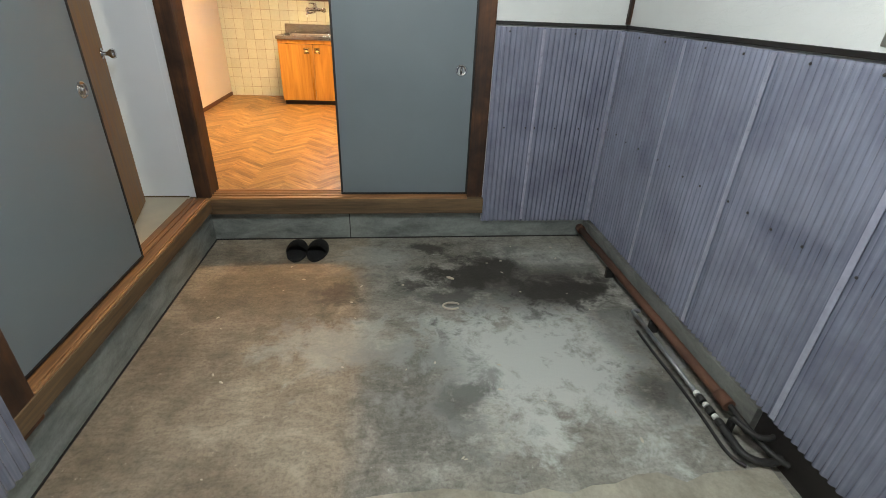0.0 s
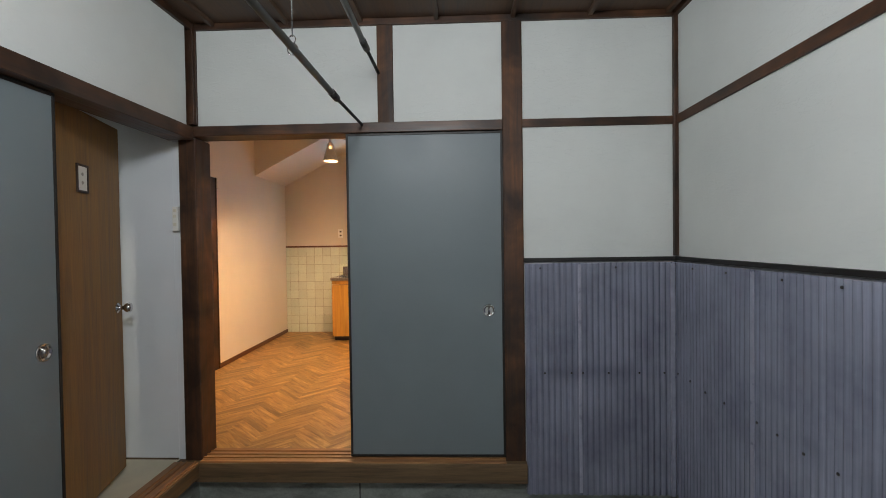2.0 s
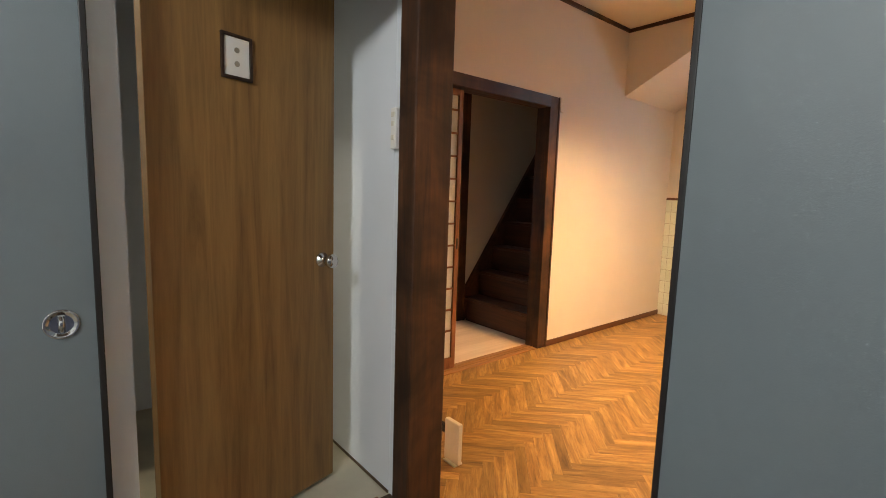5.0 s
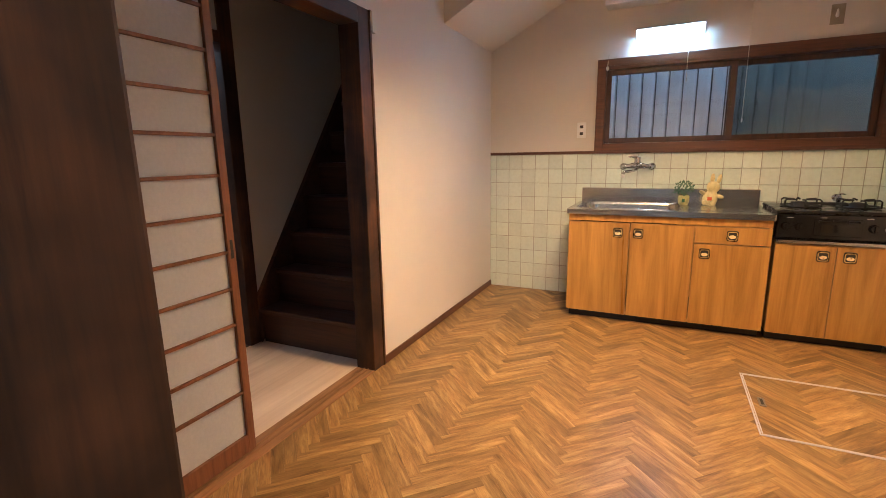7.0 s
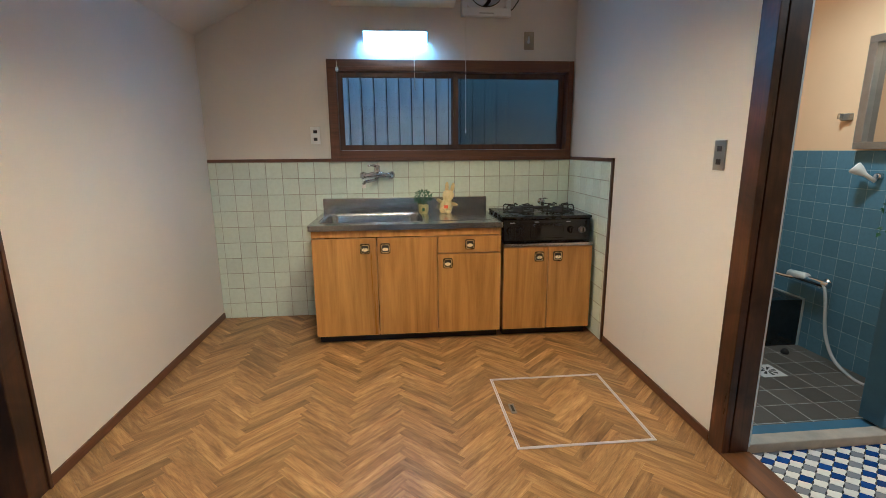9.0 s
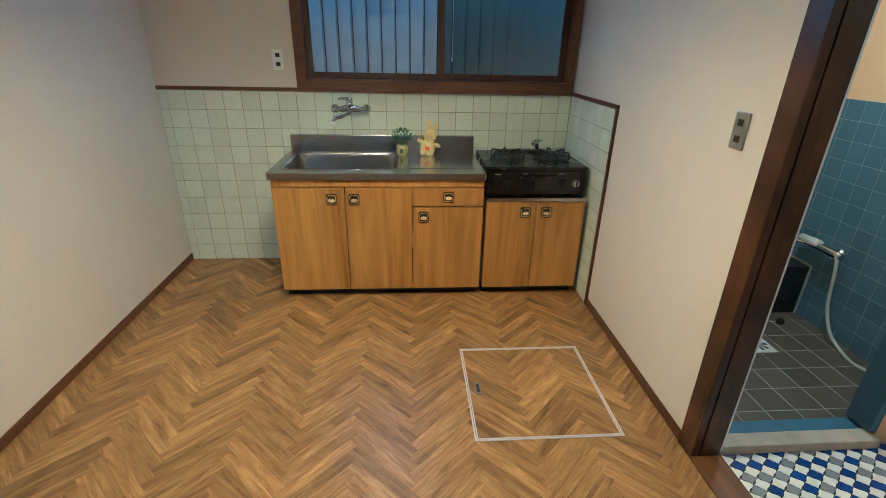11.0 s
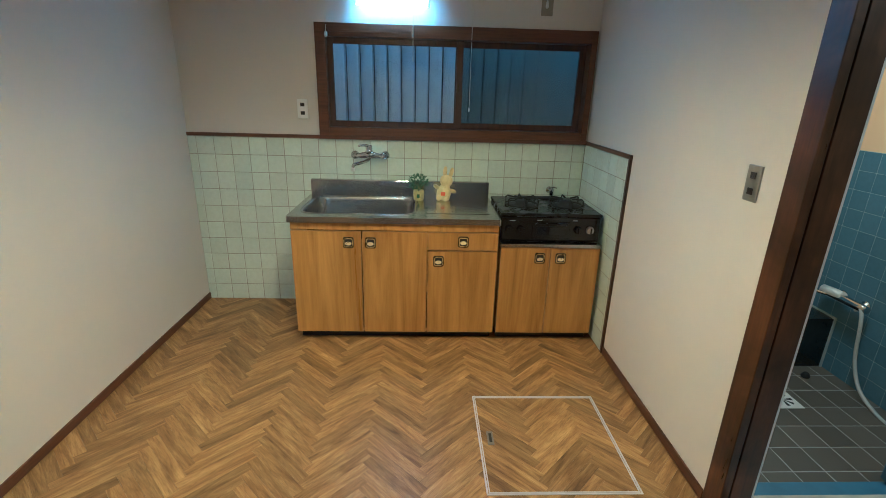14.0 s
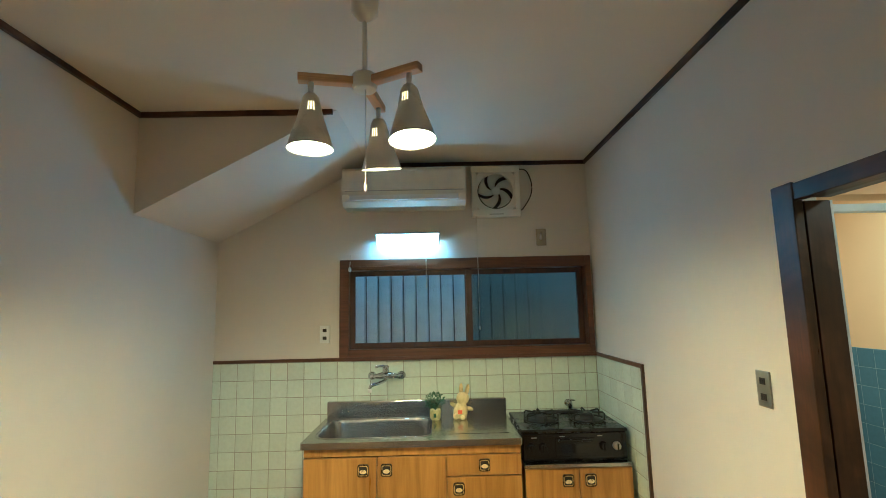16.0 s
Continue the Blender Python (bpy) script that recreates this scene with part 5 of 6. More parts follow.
sweep(bod, [(-0.095, -0.05, 0.0), (-0.06, -0.062, 0.004), (-0.03, -0.066, 0.008), (0, -0.067, 0.010), (0.03, -0.066, 0.008), (0.06, -0.062, 0.004), (0.095, -0.05, 0.0)], [0.014, 0.017, 0.022, 0.024, 0.022, 0.017, 0.014], 14)
part("mixer_body", bod, chrome, fa)
part("cartridge", lathe(bmesh.new(), [(0.023, 0), (0.023, 0.032), (0.021, 0.036), (0.022, 0.040), (0.022, 0.058), (0.016, 0.064)], (0.0, -0.067, 0.010), (0, 0, 1), 20), chrome, fa)
part("lever", sweep(bmesh.new(), [(0.0, -0.07, 0.068), (-0.02, -0.10, 0.074), (-0.045, -0.135, 0.076), (-0.055, -0.15, 0.075)], [0.010, 0.008, 0.006, 0.007], 10), chrome, fa)
part("spout", sweep(bmesh.new(), smooth_path([(0.005, -0.067, -0.008), (-0.005, -0.085, -0.022), (-0.04, -0.15, -0.030), (-0.07, -0.20, -0.032), (-0.082, -0.218, -0.042), (-0.084, -0.222, -0.062)]), 0.0105, 12), chrome, fa)
part("spout_tip", lathe(bmesh.new(), [(0.012, 0), (0.013, -0.022), (0.010, -0.024)], (-0.084, -0.222, -0.050), (0, 0, 1), 14), white_plastic, fa, "white spout tip")
part("hot_mark", boxes((-0.055, -0.045, -0.081, -0.078, 0.0, 0.010, 0.001)), orange_red, fa)

# potted plant on the worktop
pl = thing("potted_plant", "small green leafy plant in a patterned cream pot", "plant", "", (0.590, 3.628, STOP))
part("pot", lathe(bmesh.new(), [(0.026, 0), (0.032, 0.006), (0.037, 0.035), (0.036, 0.060), (0.033, 0.066), (0.030, 0.064), (0.029, 0.058)], (0, 0, 0), (0, 0, 1), 24), pot_cream, pl)
part("print_spot", boxes((-0.012, 0.006, -0.039, -0.036, 0.02, 0.045, 0.002)), leaf_green, pl)
rnd = random.Random(11)
lv = bmesh.new()
for i in range(210):
    u, v = rnd.uniform(0, 2 * math.pi), rnd.uniform(-0.35, 1)
    r = 0.066 * rnd.uniform(0.45, 1.0)
    c = Vector((r * math.cos(u) * math.sqrt(1 - v * v * 0.8), r * math.sin(u) * math.sqrt(1 - v * v * 0.8), 0.105 + 0.055 * v))
    d = (c - Vector((0, 0, 0.085))).normalized()
    q = d.to_track_quat("X", "Z") @ Euler((rnd.uniform(-1, 1), rnd.uniform(-0.7, 0.7), 0)).to_quaternion()
    s = rnd.uniform(0.008, 0.014)
    pts = [(0, 0, 0), (s * 0.6, s * 0.45, 0.002), (s * 1.5, 0, -0.002), (s * 0.6, -s * 0.45, 0.002)]
    lv.faces.new([lv.verts.new(c + q @ Vector(p)) for p in pts])
for i in range(9):
    u = i * 0.7
    sweep(lv, [(0, 0, 0.06), (0.02 * math.cos(u), 0.02 * math.sin(u), 0.09), (0.035 * math.cos(u), 0.035 * math.sin(u), 0.115)], 0.0015, 4)
part("leaves", lv, leaf_green, pl)

# cream animal figure, one plain mesh
fg = bmesh.new()
lathe(fg, [(0.030, 0), (0.037, 0.006), (0.040, 0.035), (0.036, 0.060), (0.026, 0.074), (0.024, 0.078), (0.033, 0.092), (0.036, 0.108), (0.031, 0.125), (0.018, 0.136), (0.004, 0.139)], (0, 0, 0), (0.06, 0, 1), 24)
for sx, lean in ((-0.012, -0.006), (0.018, 0.012)):
    lathe(fg, [(0.007, 0), (0.011, 0.014), (0.011, 0.036), (0.007, 0.050), (0.002, 0.055)], (sx + 0.006, 0, 0.128), (lean * 10, 0.0, 1), 12)
for sx in (-1, 1):
    lathe(fg, [(0.010, 0), (0.012, 0.018), (0.008, 0.034), (0.002, 0.038)], (sx * 0.030 + 0.004, -0.006, 0.058), (sx * 1.0, -0.3, 0.5 if sx < 0 else -0.1), 10)
for sx in (-1, 1):
    lathe(fg, [(0.014, -0.004), (0.016, 0.012), (0.009, 0.022)], (sx * 0.018, -0.028, 0.010), (0, -1, 0.2), 10)
fig = part("toy_figure", fg, figure_cream)
fig.matrix_basis = pose(0.748, 3.65, STOP + 0.003, 0, 7, -8) @ Matrix.Scale(1.20, 4)
tagged(fig, "cream glazed toy figure with upright ears on the worktop", "figure")
mk = thing("figure_mark", "small orange red painted mark on the toy figure", "mark", "", (0.757, 3.65, STOP), -8)
part("mark", boxes((-0.014, 0.014, -0.053, -0.046, 0.037, 0.060, 0.002)), orange_red, mk)

# upright plastic box with its plug, on the floor beside the corner post
mb = thing("modem", "small white upright plastic modem with a black plug on the floor", "modem", "", (-0.163, 0.352, 0.0))
part("casing", boxes((-0.046, 0.046, -0.011, 0.011, 0.006, 0.188, 0.004)), white_plastic, mb)
part("stand", boxes((-0.038, 0.038, -0.024, 0.024, 0.0, 0.008, 0.003)), white_plastic, mb)
part("plug", boxes((-0.092, -0.047, -0.014, 0.012, 0.118, 0.150, 0.005)), black_plastic, mb, "black cable plug")
part("cable", sweep(bmesh.new(), smooth_path([(-0.090, 0.0, 0.134), (-0.125, -0.01, 0.120), (-0.135, -0.03, 0.05), (-0.125, -0.08, 0.006), (-0.12, -0.22, 0.005)]), 0.004, 6), black_plastic, mb, "black cable")

# floor hatch
ht = thing("floor_hatch", "floor hatch with silver aluminium frame in herringbone floor", "hatch", "", (0.885, 1.985, 0))
HS = 0.614
for b in ((0, HS, 0, 0.007), (0, HS, HS - 0.007, HS), (0, 0.007, 0.007, HS - 0.007), (HS - 0.007, HS, 0.007, HS - 0.007)):
    part("frame_rail", boxes((b[0], b[1], b[2], b[3], -0.004, 0.0032, 0.0008)), aluminium, ht)
for b in ((0.0095, HS - 0.0095, 0.0095, 0.0145), (0.0095, HS - 0.0095, HS - 0.0145, HS - 0.0095), (0.0095, 0.0145, 0.0145, HS - 0.0145), (HS - 0.0145, HS - 0.0095, 0.0145, HS - 0.0145)):
    part("lid_rail", boxes((b[0], b[1], b[2], b[3], -0.004, 0.0026, 0.0008)), aluminium, ht)
hnd = part("handle", boxes((0.040, 0.068, 0.270, 0.355, -0.003, 0.0026, 0.001)), plain("grey_hatch_handle", (0.20, 0.18, 0.16), 0.4, 0.5), ht, "small grey sunk handle")
part("finger_hole", boxes((0.048, 0.060, 0.285, 0.340, 0.0026, 0.0034)), pipe_dark, hnd)

# window over the sink
wi = tagged(thing("window_1", "brown wooden sliding window over the sink", "window"), kind="structure")
fy0, fy1 = KY1 - 0.030, KY1 + 0.10
fr = part("window_frame", boxes((-0.060, WX0 + 0.004, fy0, fy1, 1.160, 1.85, 0.003), (WX1 - 0.004, 1.70, fy0, fy1, 1.160, 1.85, 0.003),
          (WX0 + 0.004, WX1 - 0.004, fy0, fy1, 1.160, 1.232, 0.003), (WX0 + 0.004, WX1 - 0.004, fy0, fy1, 1.775, 1.85, 0.003)), trim_red_x, wi, "red brown window frame")
part("window_sill", boxes((-0.060, 1.70, fy0 - 0.010, fy0, 1.158, 1.182, 0.003)), trim_red_x, wi, "red brown window sill")
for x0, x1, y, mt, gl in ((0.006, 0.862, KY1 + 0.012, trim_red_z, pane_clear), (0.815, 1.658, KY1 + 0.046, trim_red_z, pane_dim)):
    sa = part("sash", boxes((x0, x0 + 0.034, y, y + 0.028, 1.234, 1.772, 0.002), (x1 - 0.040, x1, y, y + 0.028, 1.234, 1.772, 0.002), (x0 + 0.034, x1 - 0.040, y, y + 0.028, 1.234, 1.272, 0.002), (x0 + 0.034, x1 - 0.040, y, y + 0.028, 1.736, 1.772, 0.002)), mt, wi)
    pn = part("pane", boxes((x0 + 0.034, x1 - 0.040, y + 0.012, y + 0.016, 1.272, 1.736)), gl, sa, "window glass")
    pn.visible_shadow = False
part("latch", boxes((0.826, 0.840, KY1 - 0.002, KY1 + 0.012, 1.46, 1.52, 0.003)), bronze, wi, "small bronze latch")
part("rail_highlight", boxes((0.03, 0.62, fy0 - 0.004, fy0, 1.80, 1.812, 0.001)), trim_red_x, wi)

# air conditioner
ac = thing("air_conditioner", "cream wall air conditioner above the sink", "air conditioner", "", (-0.01, KY1 - 0.215, 2.195))
prof = [(0.215, 0.0), (0.06, 0.0), (0.015, 0.03), (0.0, 0.075), (0.0, 0.24), (0.015, 0.262), (0.215, 0.262)]
bm = bmesh.new()
lo = [bm.verts.new((0.0, y, z)) for y, z in prof]
hi = [bm.verts.new((0.835, y, z)) for y, z in prof]
bm.faces.new(lo)
bm.faces.new(hi[::-1])
for i in range(len(prof)):
    bm.faces.new((lo[(i + 1) % len(prof)], lo[i], hi[i], hi[(i + 1) % len(prof)]))
part("casing", bm, cream_plastic, ac)
part("louvre", boxes((0.05, 0.785, -0.004, 0.012, 0.038, 0.072, 0.003)), white_plastic, ac)
part("panel_gap", boxes((0.02, 0.815, -0.0015, 0.004, 0.098, 0.103)), grey_metal_plate, ac)
part("front_panel", boxes((0.0, 0.835, -0.004, 0.002, 0.104, 0.236, 0.002)), cream_plastic, ac)

# ventilation fan
fn = thing("ventilation_fan", "white square ventilation fan with five wide curved blades", "fan", "", (1.050, KY1, 2.322))
part("frame", boxes(*[(a, b, -0.05, 0.0, c, d, 0.004) for a, b, c, d in ((-0.172, 0.172, 0.135, 0.186), (-0.172, 0.172, -0.186, -0.135), (-0.172, -0.135, -0.135, 0.135), (0.135, 0.172, -0.135, 0.135))]), white_plastic, fn)
co = bmesh.new()
N = 36
ro, ri, sq = [], [], []
for k in range(N):
    u = 2 * math.pi * k / N
    c, s = math.cos(u), math.sin(u)
    m_ = max(abs(c), abs(s))
    sq.append(co.verts.new((0.136 * c / m_, -0.044, 0.136 * s / m_)))
    ri.append(co.verts.new((0.130 * c, -0.040, 0.130 * s)))
    ro.append(co.verts.new((0.128 * c, -0.012, 0.128 * s)))
for k in range(N):
    j = (k + 1) % N
    co.faces.new((sq[k], sq[j], ri[j], ri[k]))
    co.faces.new((ri[k], ri[j], ro[j], ro[k])).smooth = True
part("ring", co, white_plastic, fn)
part("dark_back", lathe(bmesh.new(), [(0.128, 0), (0.128, 0.006)], (0, -0.004, 0), (0, -1, 0), 32), pipe_dark, fn)
part("hub", lathe(bmesh.new(), [(0.032, 0), (0.032, 0.012), (0.024, 0.020), (0.004, 0.022)], (0, -0.034, 0), (0, -1, 0), 24), white_plastic, fn)
blade = bmesh.new()
rows = []
for k in range(8):
    r = 0.026 + 0.098 * k / 7
    w = (1.20 - 0.27 * math.sin(math.pi * min(1.0, 0.2 + 0.55 * k / 7))) / 1.2
    a0 = -0.85 * (k / 7)
    rows.append([blade.verts.new((r * math.cos(a0 + w * (j / 4 - 0.5) * 1.2), -0.041 + 0.010 * (j / 4 - 0.5), r * math.sin(a0 + w * (j / 4 - 0.5) * 1.2))) for j in range(5)])
for a_, b_ in zip(rows, rows[1:]):
    for j in range(4):
        blade.faces.new((a_[j], b_[j], b_[j + 1], a_[j + 1])).smooth = True
bmesh.ops.solidify(blade, geom=blade.faces[:], thickness=0.003)
bl_mesh = mesh_of("blade", blade, white_plastic)
for k in range(5):
    piece("blade", bl_mesh, fn, pose(0, 0, 0, 0, 72 * k + 10, 0))
part("maker_strip", boxes((-0.05, 0.05, -0.052, -0.050, -0.172, -0.166)), grey_metal_plate, fn)
part("cord", sweep(bmesh.new(), smooth_path([(0.172, -0.02, 0.165), (0.23, -0.015, 0.15), (0.265, -0.01, 0.06), (0.255, -0.01, -0.03), (0.20, -0.012, -0.12), (0.172, -0.015, -0.14)]), 0.004, 6), pipe_dark, fn)

# fluorescent lamp under the air conditioner
fl = thing("fluorescent_lamp", "short lit fluorescent kitchen lamp above the window", "lamp", "", (0.42, KY1, 1.978))
part("housing", boxes((-0.222, 0.222, -0.045, 0.0, -0.005, 0.044, 0.004), (-0.222, 0.222, -0.096, -0.045, 0.0385, 0.045, 0.001)), lamp_white, fl)
part("tube", prism(bmesh.new(), rounded(-0.212, 0.212, -0.085, -0.046, 0.012), -0.034, 0.036), tube_glow, fl, "glowing white lamp cover")
part("end_cap", boxes((-0.222, -0.2125, -0.087, -0.045, -0.036, 0.038, 0.003)), lamp_white, fl)
part("end_cap", boxes((0.2125, 0.222, -0.087, -0.045, -0.036, 0.038, 0.003)), lamp_white, fl)


def pull_cord(label, x, y, z0, z1, drop=0.012):
    t = thing("pull_cord", label, "cord", "pull cords", (x, y, 0))
    part("cord", rod(bmesh.new(), (0, 0, z1), (0, 0, z0), 0.0018, 6), cream_plastic, t)
    part("grip", lathe(bmesh.new(), [(0.002, 0.0), (0.005, -0.006), (0.0055, -0.020), (0.003, -0.027)], (0, 0, z0 + 0.002), (0, 0, 1), 10), white_plastic, t)


pull_cord("thin white pull cord of the kitchen lamp", 0.545, KY1 - 0.065, 1.665, 1.945)
pull_cord("long thin white pull cord of the ventilation fan", 0.905, KY1 - 0.06, 1.375, 2.14)
hk = thing("cord_plug", "small white plug hanging on the window corner", "plug", "", (0.012, KY1 - 0.035, 1.80))
part("plug", lathe(bmesh.new(), [(0.004, 0.0), (0.010, -0.008), (0.011, -0.025), (0.005, -0.034)], (0, 0, 0), (0, 0, 1), 12), white_plastic, hk)
part("wire", rod(bmesh.new(), (0, 0, 0), (0.004, 0.015, 0.085), 0.002, 6), cream_plastic, hk)
hp = thing("wall_plate", "brown wall plate with a hanging cord end", "wall plate", "", (1.367, KY1, 1.988))
part("plate", boxes((-0.036, 0.036, -0.007, 0.0, -0.06, 0.06, 0.003)), brown_plate, hp)
part("cord_end", lathe(bmesh.new(), [(0.003, 0.03), (0.007, 0.012), (0.010, -0.012), (0.004, -0.02)], (-0.004, -0.014, 0.0), (0, 0, 1), 12), white_plastic, hp)


def socket(label, place, turn, plate_mat):
    t = thing("wall_socket", label, "socket", "", place, turn)
    part("plate", boxes((-0.034, 0.034, -0.007, 0.0, -0.06, 0.06, 0.003)), plate_mat, t)
    for z in (-0.026, 0.026):
        sk = part("socket_insert", boxes((-0.013, 0.013, -0.0095, -0.007, z - 0.011, z + 0.011, 0.001)), dark_socket, t)
        part("slot", boxes((-0.006, -0.004, -0.0102, -0.0094, z - 0.005, z + 0.005), (0.004, 0.006, -0.0102, -0.0094, z - 0.005, z + 0.005)), black_matt, sk)


socket("cream double wall socket beside the window", (-0.165, KY1, 1.340), 0, plain("pale_socket_plate", (0.86, 0.85, 0.82), 0.35, 0, 0.05, 8))
socket("grey metal double switch plate beside the bathroom door", (KX1, 2.090, 1.205), -90, grey_metal_plate)
wb = thing("door_chime", "small white box on the stair door corner", "box", "", (KX0 + 0.001, 1.962, 1.82), 90)
part("case", boxes((-0.018, 0.018, -0.022, 0.0, -0.055, 0.045, 0.003)), cream_plastic, wb)

# three-arm ceiling lamp; glowing rods on the shades stand for bulb light in the slots
slot_glow = glow("slot_bulb_glow", WARM, 3.5)
LX, LY = 0.402, 1.90
lp = thing("pendant_lamp", "three-armed beech ceiling lamp with lit white shades", "lamp", "", (LX, LY, 0))
part("canopy", lathe(bmesh.new(), [(0.045, KZ), (0.047, KZ - 0.045), (0.043, KZ - 0.09), (0.028, KZ - 0.108), (0.010, KZ - 0.125)][::-1], (0, 0, 0), (0, 0, 1), 24), white_plastic, lp)
part("stem", rod(bmesh.new(), (0, 0, KZ - 0.11), (0, 0, 2.235), 0.0075, 10), white_plastic, lp)
part("hub", lathe(bmesh.new(), [(0.034, 2.192), (0.040, 2.198), (0.040, 2.238), (0.034, 2.245)], (0, 0, 0), (0, 0, 1), 24), white_plastic, lp)
part("pull_cord", rod(bmesh.new(), (0.004, -0.01, 2.19), (0.004, -0.01, 1.885), 0.0015, 6), white_plastic, lp)
part("cord_grip", lathe(bmesh.new(), [(0.002, 0), (0.0055, -0.008), (0.0055, -0.022), (0.002, -0.027)], (0.004, -0.01, 1.887), (0, 0, 1), 10), white_plastic, lp)
for ang, tilt, south in ((191, 0.0, 0.0), (332, 0.06, 0.05), (82, 0.24, 0.0)):
    c, s = math.cos(radians(ang)), math.sin(radians(ang))
    arm = part("arm", boxes((0.030, 0.205, -0.016, 0.016, -0.013, 0.013, 0.003)), lamp_wood, lp, "square beech arm")
    arm.matrix_basis = pose(0, 0, 2.218, 0, 0, ang)
    ex, ey = 0.165 * c, 0.165 * s
    part("socket_neck", rod(bmesh.new(), (ex, ey, 2.206), (ex, ey, 2.165), 0.009, 12), white_plastic, lp)
    ax = Vector((c * tilt, s * tilt - south, -1)).normalized()
    base = Vector((ex, ey, 2.165))
    sh = bmesh.new()
    lathe(sh, [(0.018, 0.0), (0.026, 0.012), (0.040, 0.075), (0.056, 0.125), (0.071, 0.175), (0.069, 0.1755), (0.054, 0.126), (0.038, 0.077), (0.022, 0.02)], base, ax, 32)
    shade = part("shade", sh, lamp_white, lp, "white enamelled cone shade")
    drop = -0.012 if ang == 191 else 0.0
    part("bulb", lathe(bmesh.new(), [(0.012, 0.030), (0.016, 0.07 + drop), (0.027, 0.102 + drop), (0.030, 0.130 + drop), (0.025, 0.152 + drop), (0.012, 0.164 + drop), (0.002, 0.166 + drop)], base, ax, 20), bulb_glow, shade, "warm glowing bulb")
    face = Vector((0.30 if ang == 191 else -0.42, -1, 0))
    face = (face - ax * face.dot(ax)).normalized()
    across = ax.cross(face).normalized()
    for k in (-1, 0, 1):
        out = (face + across * 0.24 * k).normalized()
        a, b = base + ax * 0.034 + out * 0.0305, base + ax * 0.062 + out * 0.0368
        part("vent_slot_glow", rod(bmesh.new(), a, b, 0.0019, 6), slot_glow, shade)

# ---- things: stair hall ----
sj = thing("shoji_screen", "brown wooden shoji sliding screen with white paper", "sliding screen", "", (-0.985, 0.20, 0))
SJ = 0.862
part("paper", boxes((-0.004, 0.0, 0.02, SJ - 0.02, 0.03, 1.77)), paper_white, sj, "white translucent paper")
part("stile", boxes((-0.014, 0.014, 0.0, 0.030, 0.012, 1.788, 0.002)), shoji_wood, sj)
part("stile", boxes((-0.014, 0.014, SJ - 0.032, SJ, 0.012, 1.788, 0.002)), shoji_wood, sj)
part("bottom_rail", boxes((-0.013, 0.013, 0.030, SJ - 0.032, 0.012, 0.085, 0.002)), shoji_wood, sj)
part("top_rail", boxes((-0.013, 0.013, 0.030, SJ - 0.032, 1.75, 1.788, 0.002)), shoji_wood, sj)
for k in range(11):
    z = 0.267 + 0.1395 * k
    part("bar", boxes((0.0005, 0.011, 0.030, SJ - 0.032, z - 0.006, z + 0.006, 0.001)), shoji_wood, sj)
part("finger_pull", boxes((0.0135, 0.0155, SJ - 0.022, SJ - 0.010, 0.80, 0.87, 0.0008)), pipe_dark, sj, "small dark finger pull")

sc = thing("staircase", "steep dark brown wooden staircase with boxed risers", "staircase", "", (-1.85, 1.935, 0))
RISE, RUN, SWD = 0.225, 0.160, 0.815
for k in range(10):
    y = RUN * k
    part("riser", boxes((0.03, SWD - 0.002, y, y + 0.018, RISE * k + (0.0 if k == 0 else 0.001), RISE * (k + 1) - 0.026)), stair_wood, sc)
    part("tread", boxes((0.03, SWD - 0.002, y - 0.022, y + RUN + 0.017, RISE * (k + 1) - 0.026, RISE * (k + 1), 0.005)), stair_wood, sc)
stg = bmesh.new()
for x0 in (0.0,):
    pts = [(-0.02, 0.0), (-0.02, 0.30), (RUN * 10, 0.30 + RISE * 10.05), (RUN * 10, RISE * 9)]
    a_ = [stg.verts.new((x0 + 0.002, y, z)) for y, z in pts]
    b_ = [stg.verts.new((x0 + 0.030, y, z)) for y, z in pts]
    stg.faces.new(a_)
    stg.faces.new(b_[::-1])
    for i in range(4):
        stg.faces.new((a_[(i + 1) % 4], a_[i], b_[i], b_[(i + 1) % 4]))
part("stringer", stg, stair_wood, sc, "dark sloping side board")

# ---- things: bathroom ----
tb = thing("bathtub", "black square bathtub with pale sealed rim", "bathtub", "", (2.30, 3.05, -0.108))
bm = bmesh.new()
TL, TD, TH = 0.815, 0.69, 0.335
o_ = [(0, 0), (TL, 0), (TL, TD), (0, TD)]
i_ = rounded(0.06, TL - 0.06, 0.06, TD - 0.06, 0.09, 5)
prism(bm, o_, 0.0, TH - 0.002)
part("tub_body", bm, tub_dark, tb)
bm = bmesh.new()
ring_o = [bm.verts.new((x * 1.0, y, TH)) for x, y in rounded(0, TL, 0, TD, 0.02, 5)]
ring_i = [bm.verts.new((x, y, TH)) for x, y in i_]
for k in range(len(ring_o)):
    j = (k + 1) % len(ring_o)
    bm.faces.new((ring_o[k], ring_o[j], ring_i[j], ring_i[k]))
part("tub_rim", bm, tub_dark, tb)
# the tub is solid; a black sheet at the rim stands for its shaded hollow
part("hollow_shade", prism(bmesh.new(), i_, TH - 0.0012, TH - 0.0006), black_matt, tb, "flat black sheet standing for the shaded inside of the tub")
part("sealant", boxes((TL, TL + 0.012, 0.0, TD, TH - 0.004, TH + 0.008), (TL, TL + 0.012, -0.008, 0.0, 0.0, TH + 0.008)), rim_pale, tb)
bf = thing("bath_faucet", "chrome bath mixer with white lever on tiled wall", "faucet", "", (3.130, 2.98, 0.385), -90)
part("mixer_bar", lathe(bmesh.new(), [(0.020, -0.15), (0.024, -0.11), (0.024, 0.10), (0.020, 0.14)], (0, -0.055, 0.0), (1, 0, 0), 18), chrome, bf)
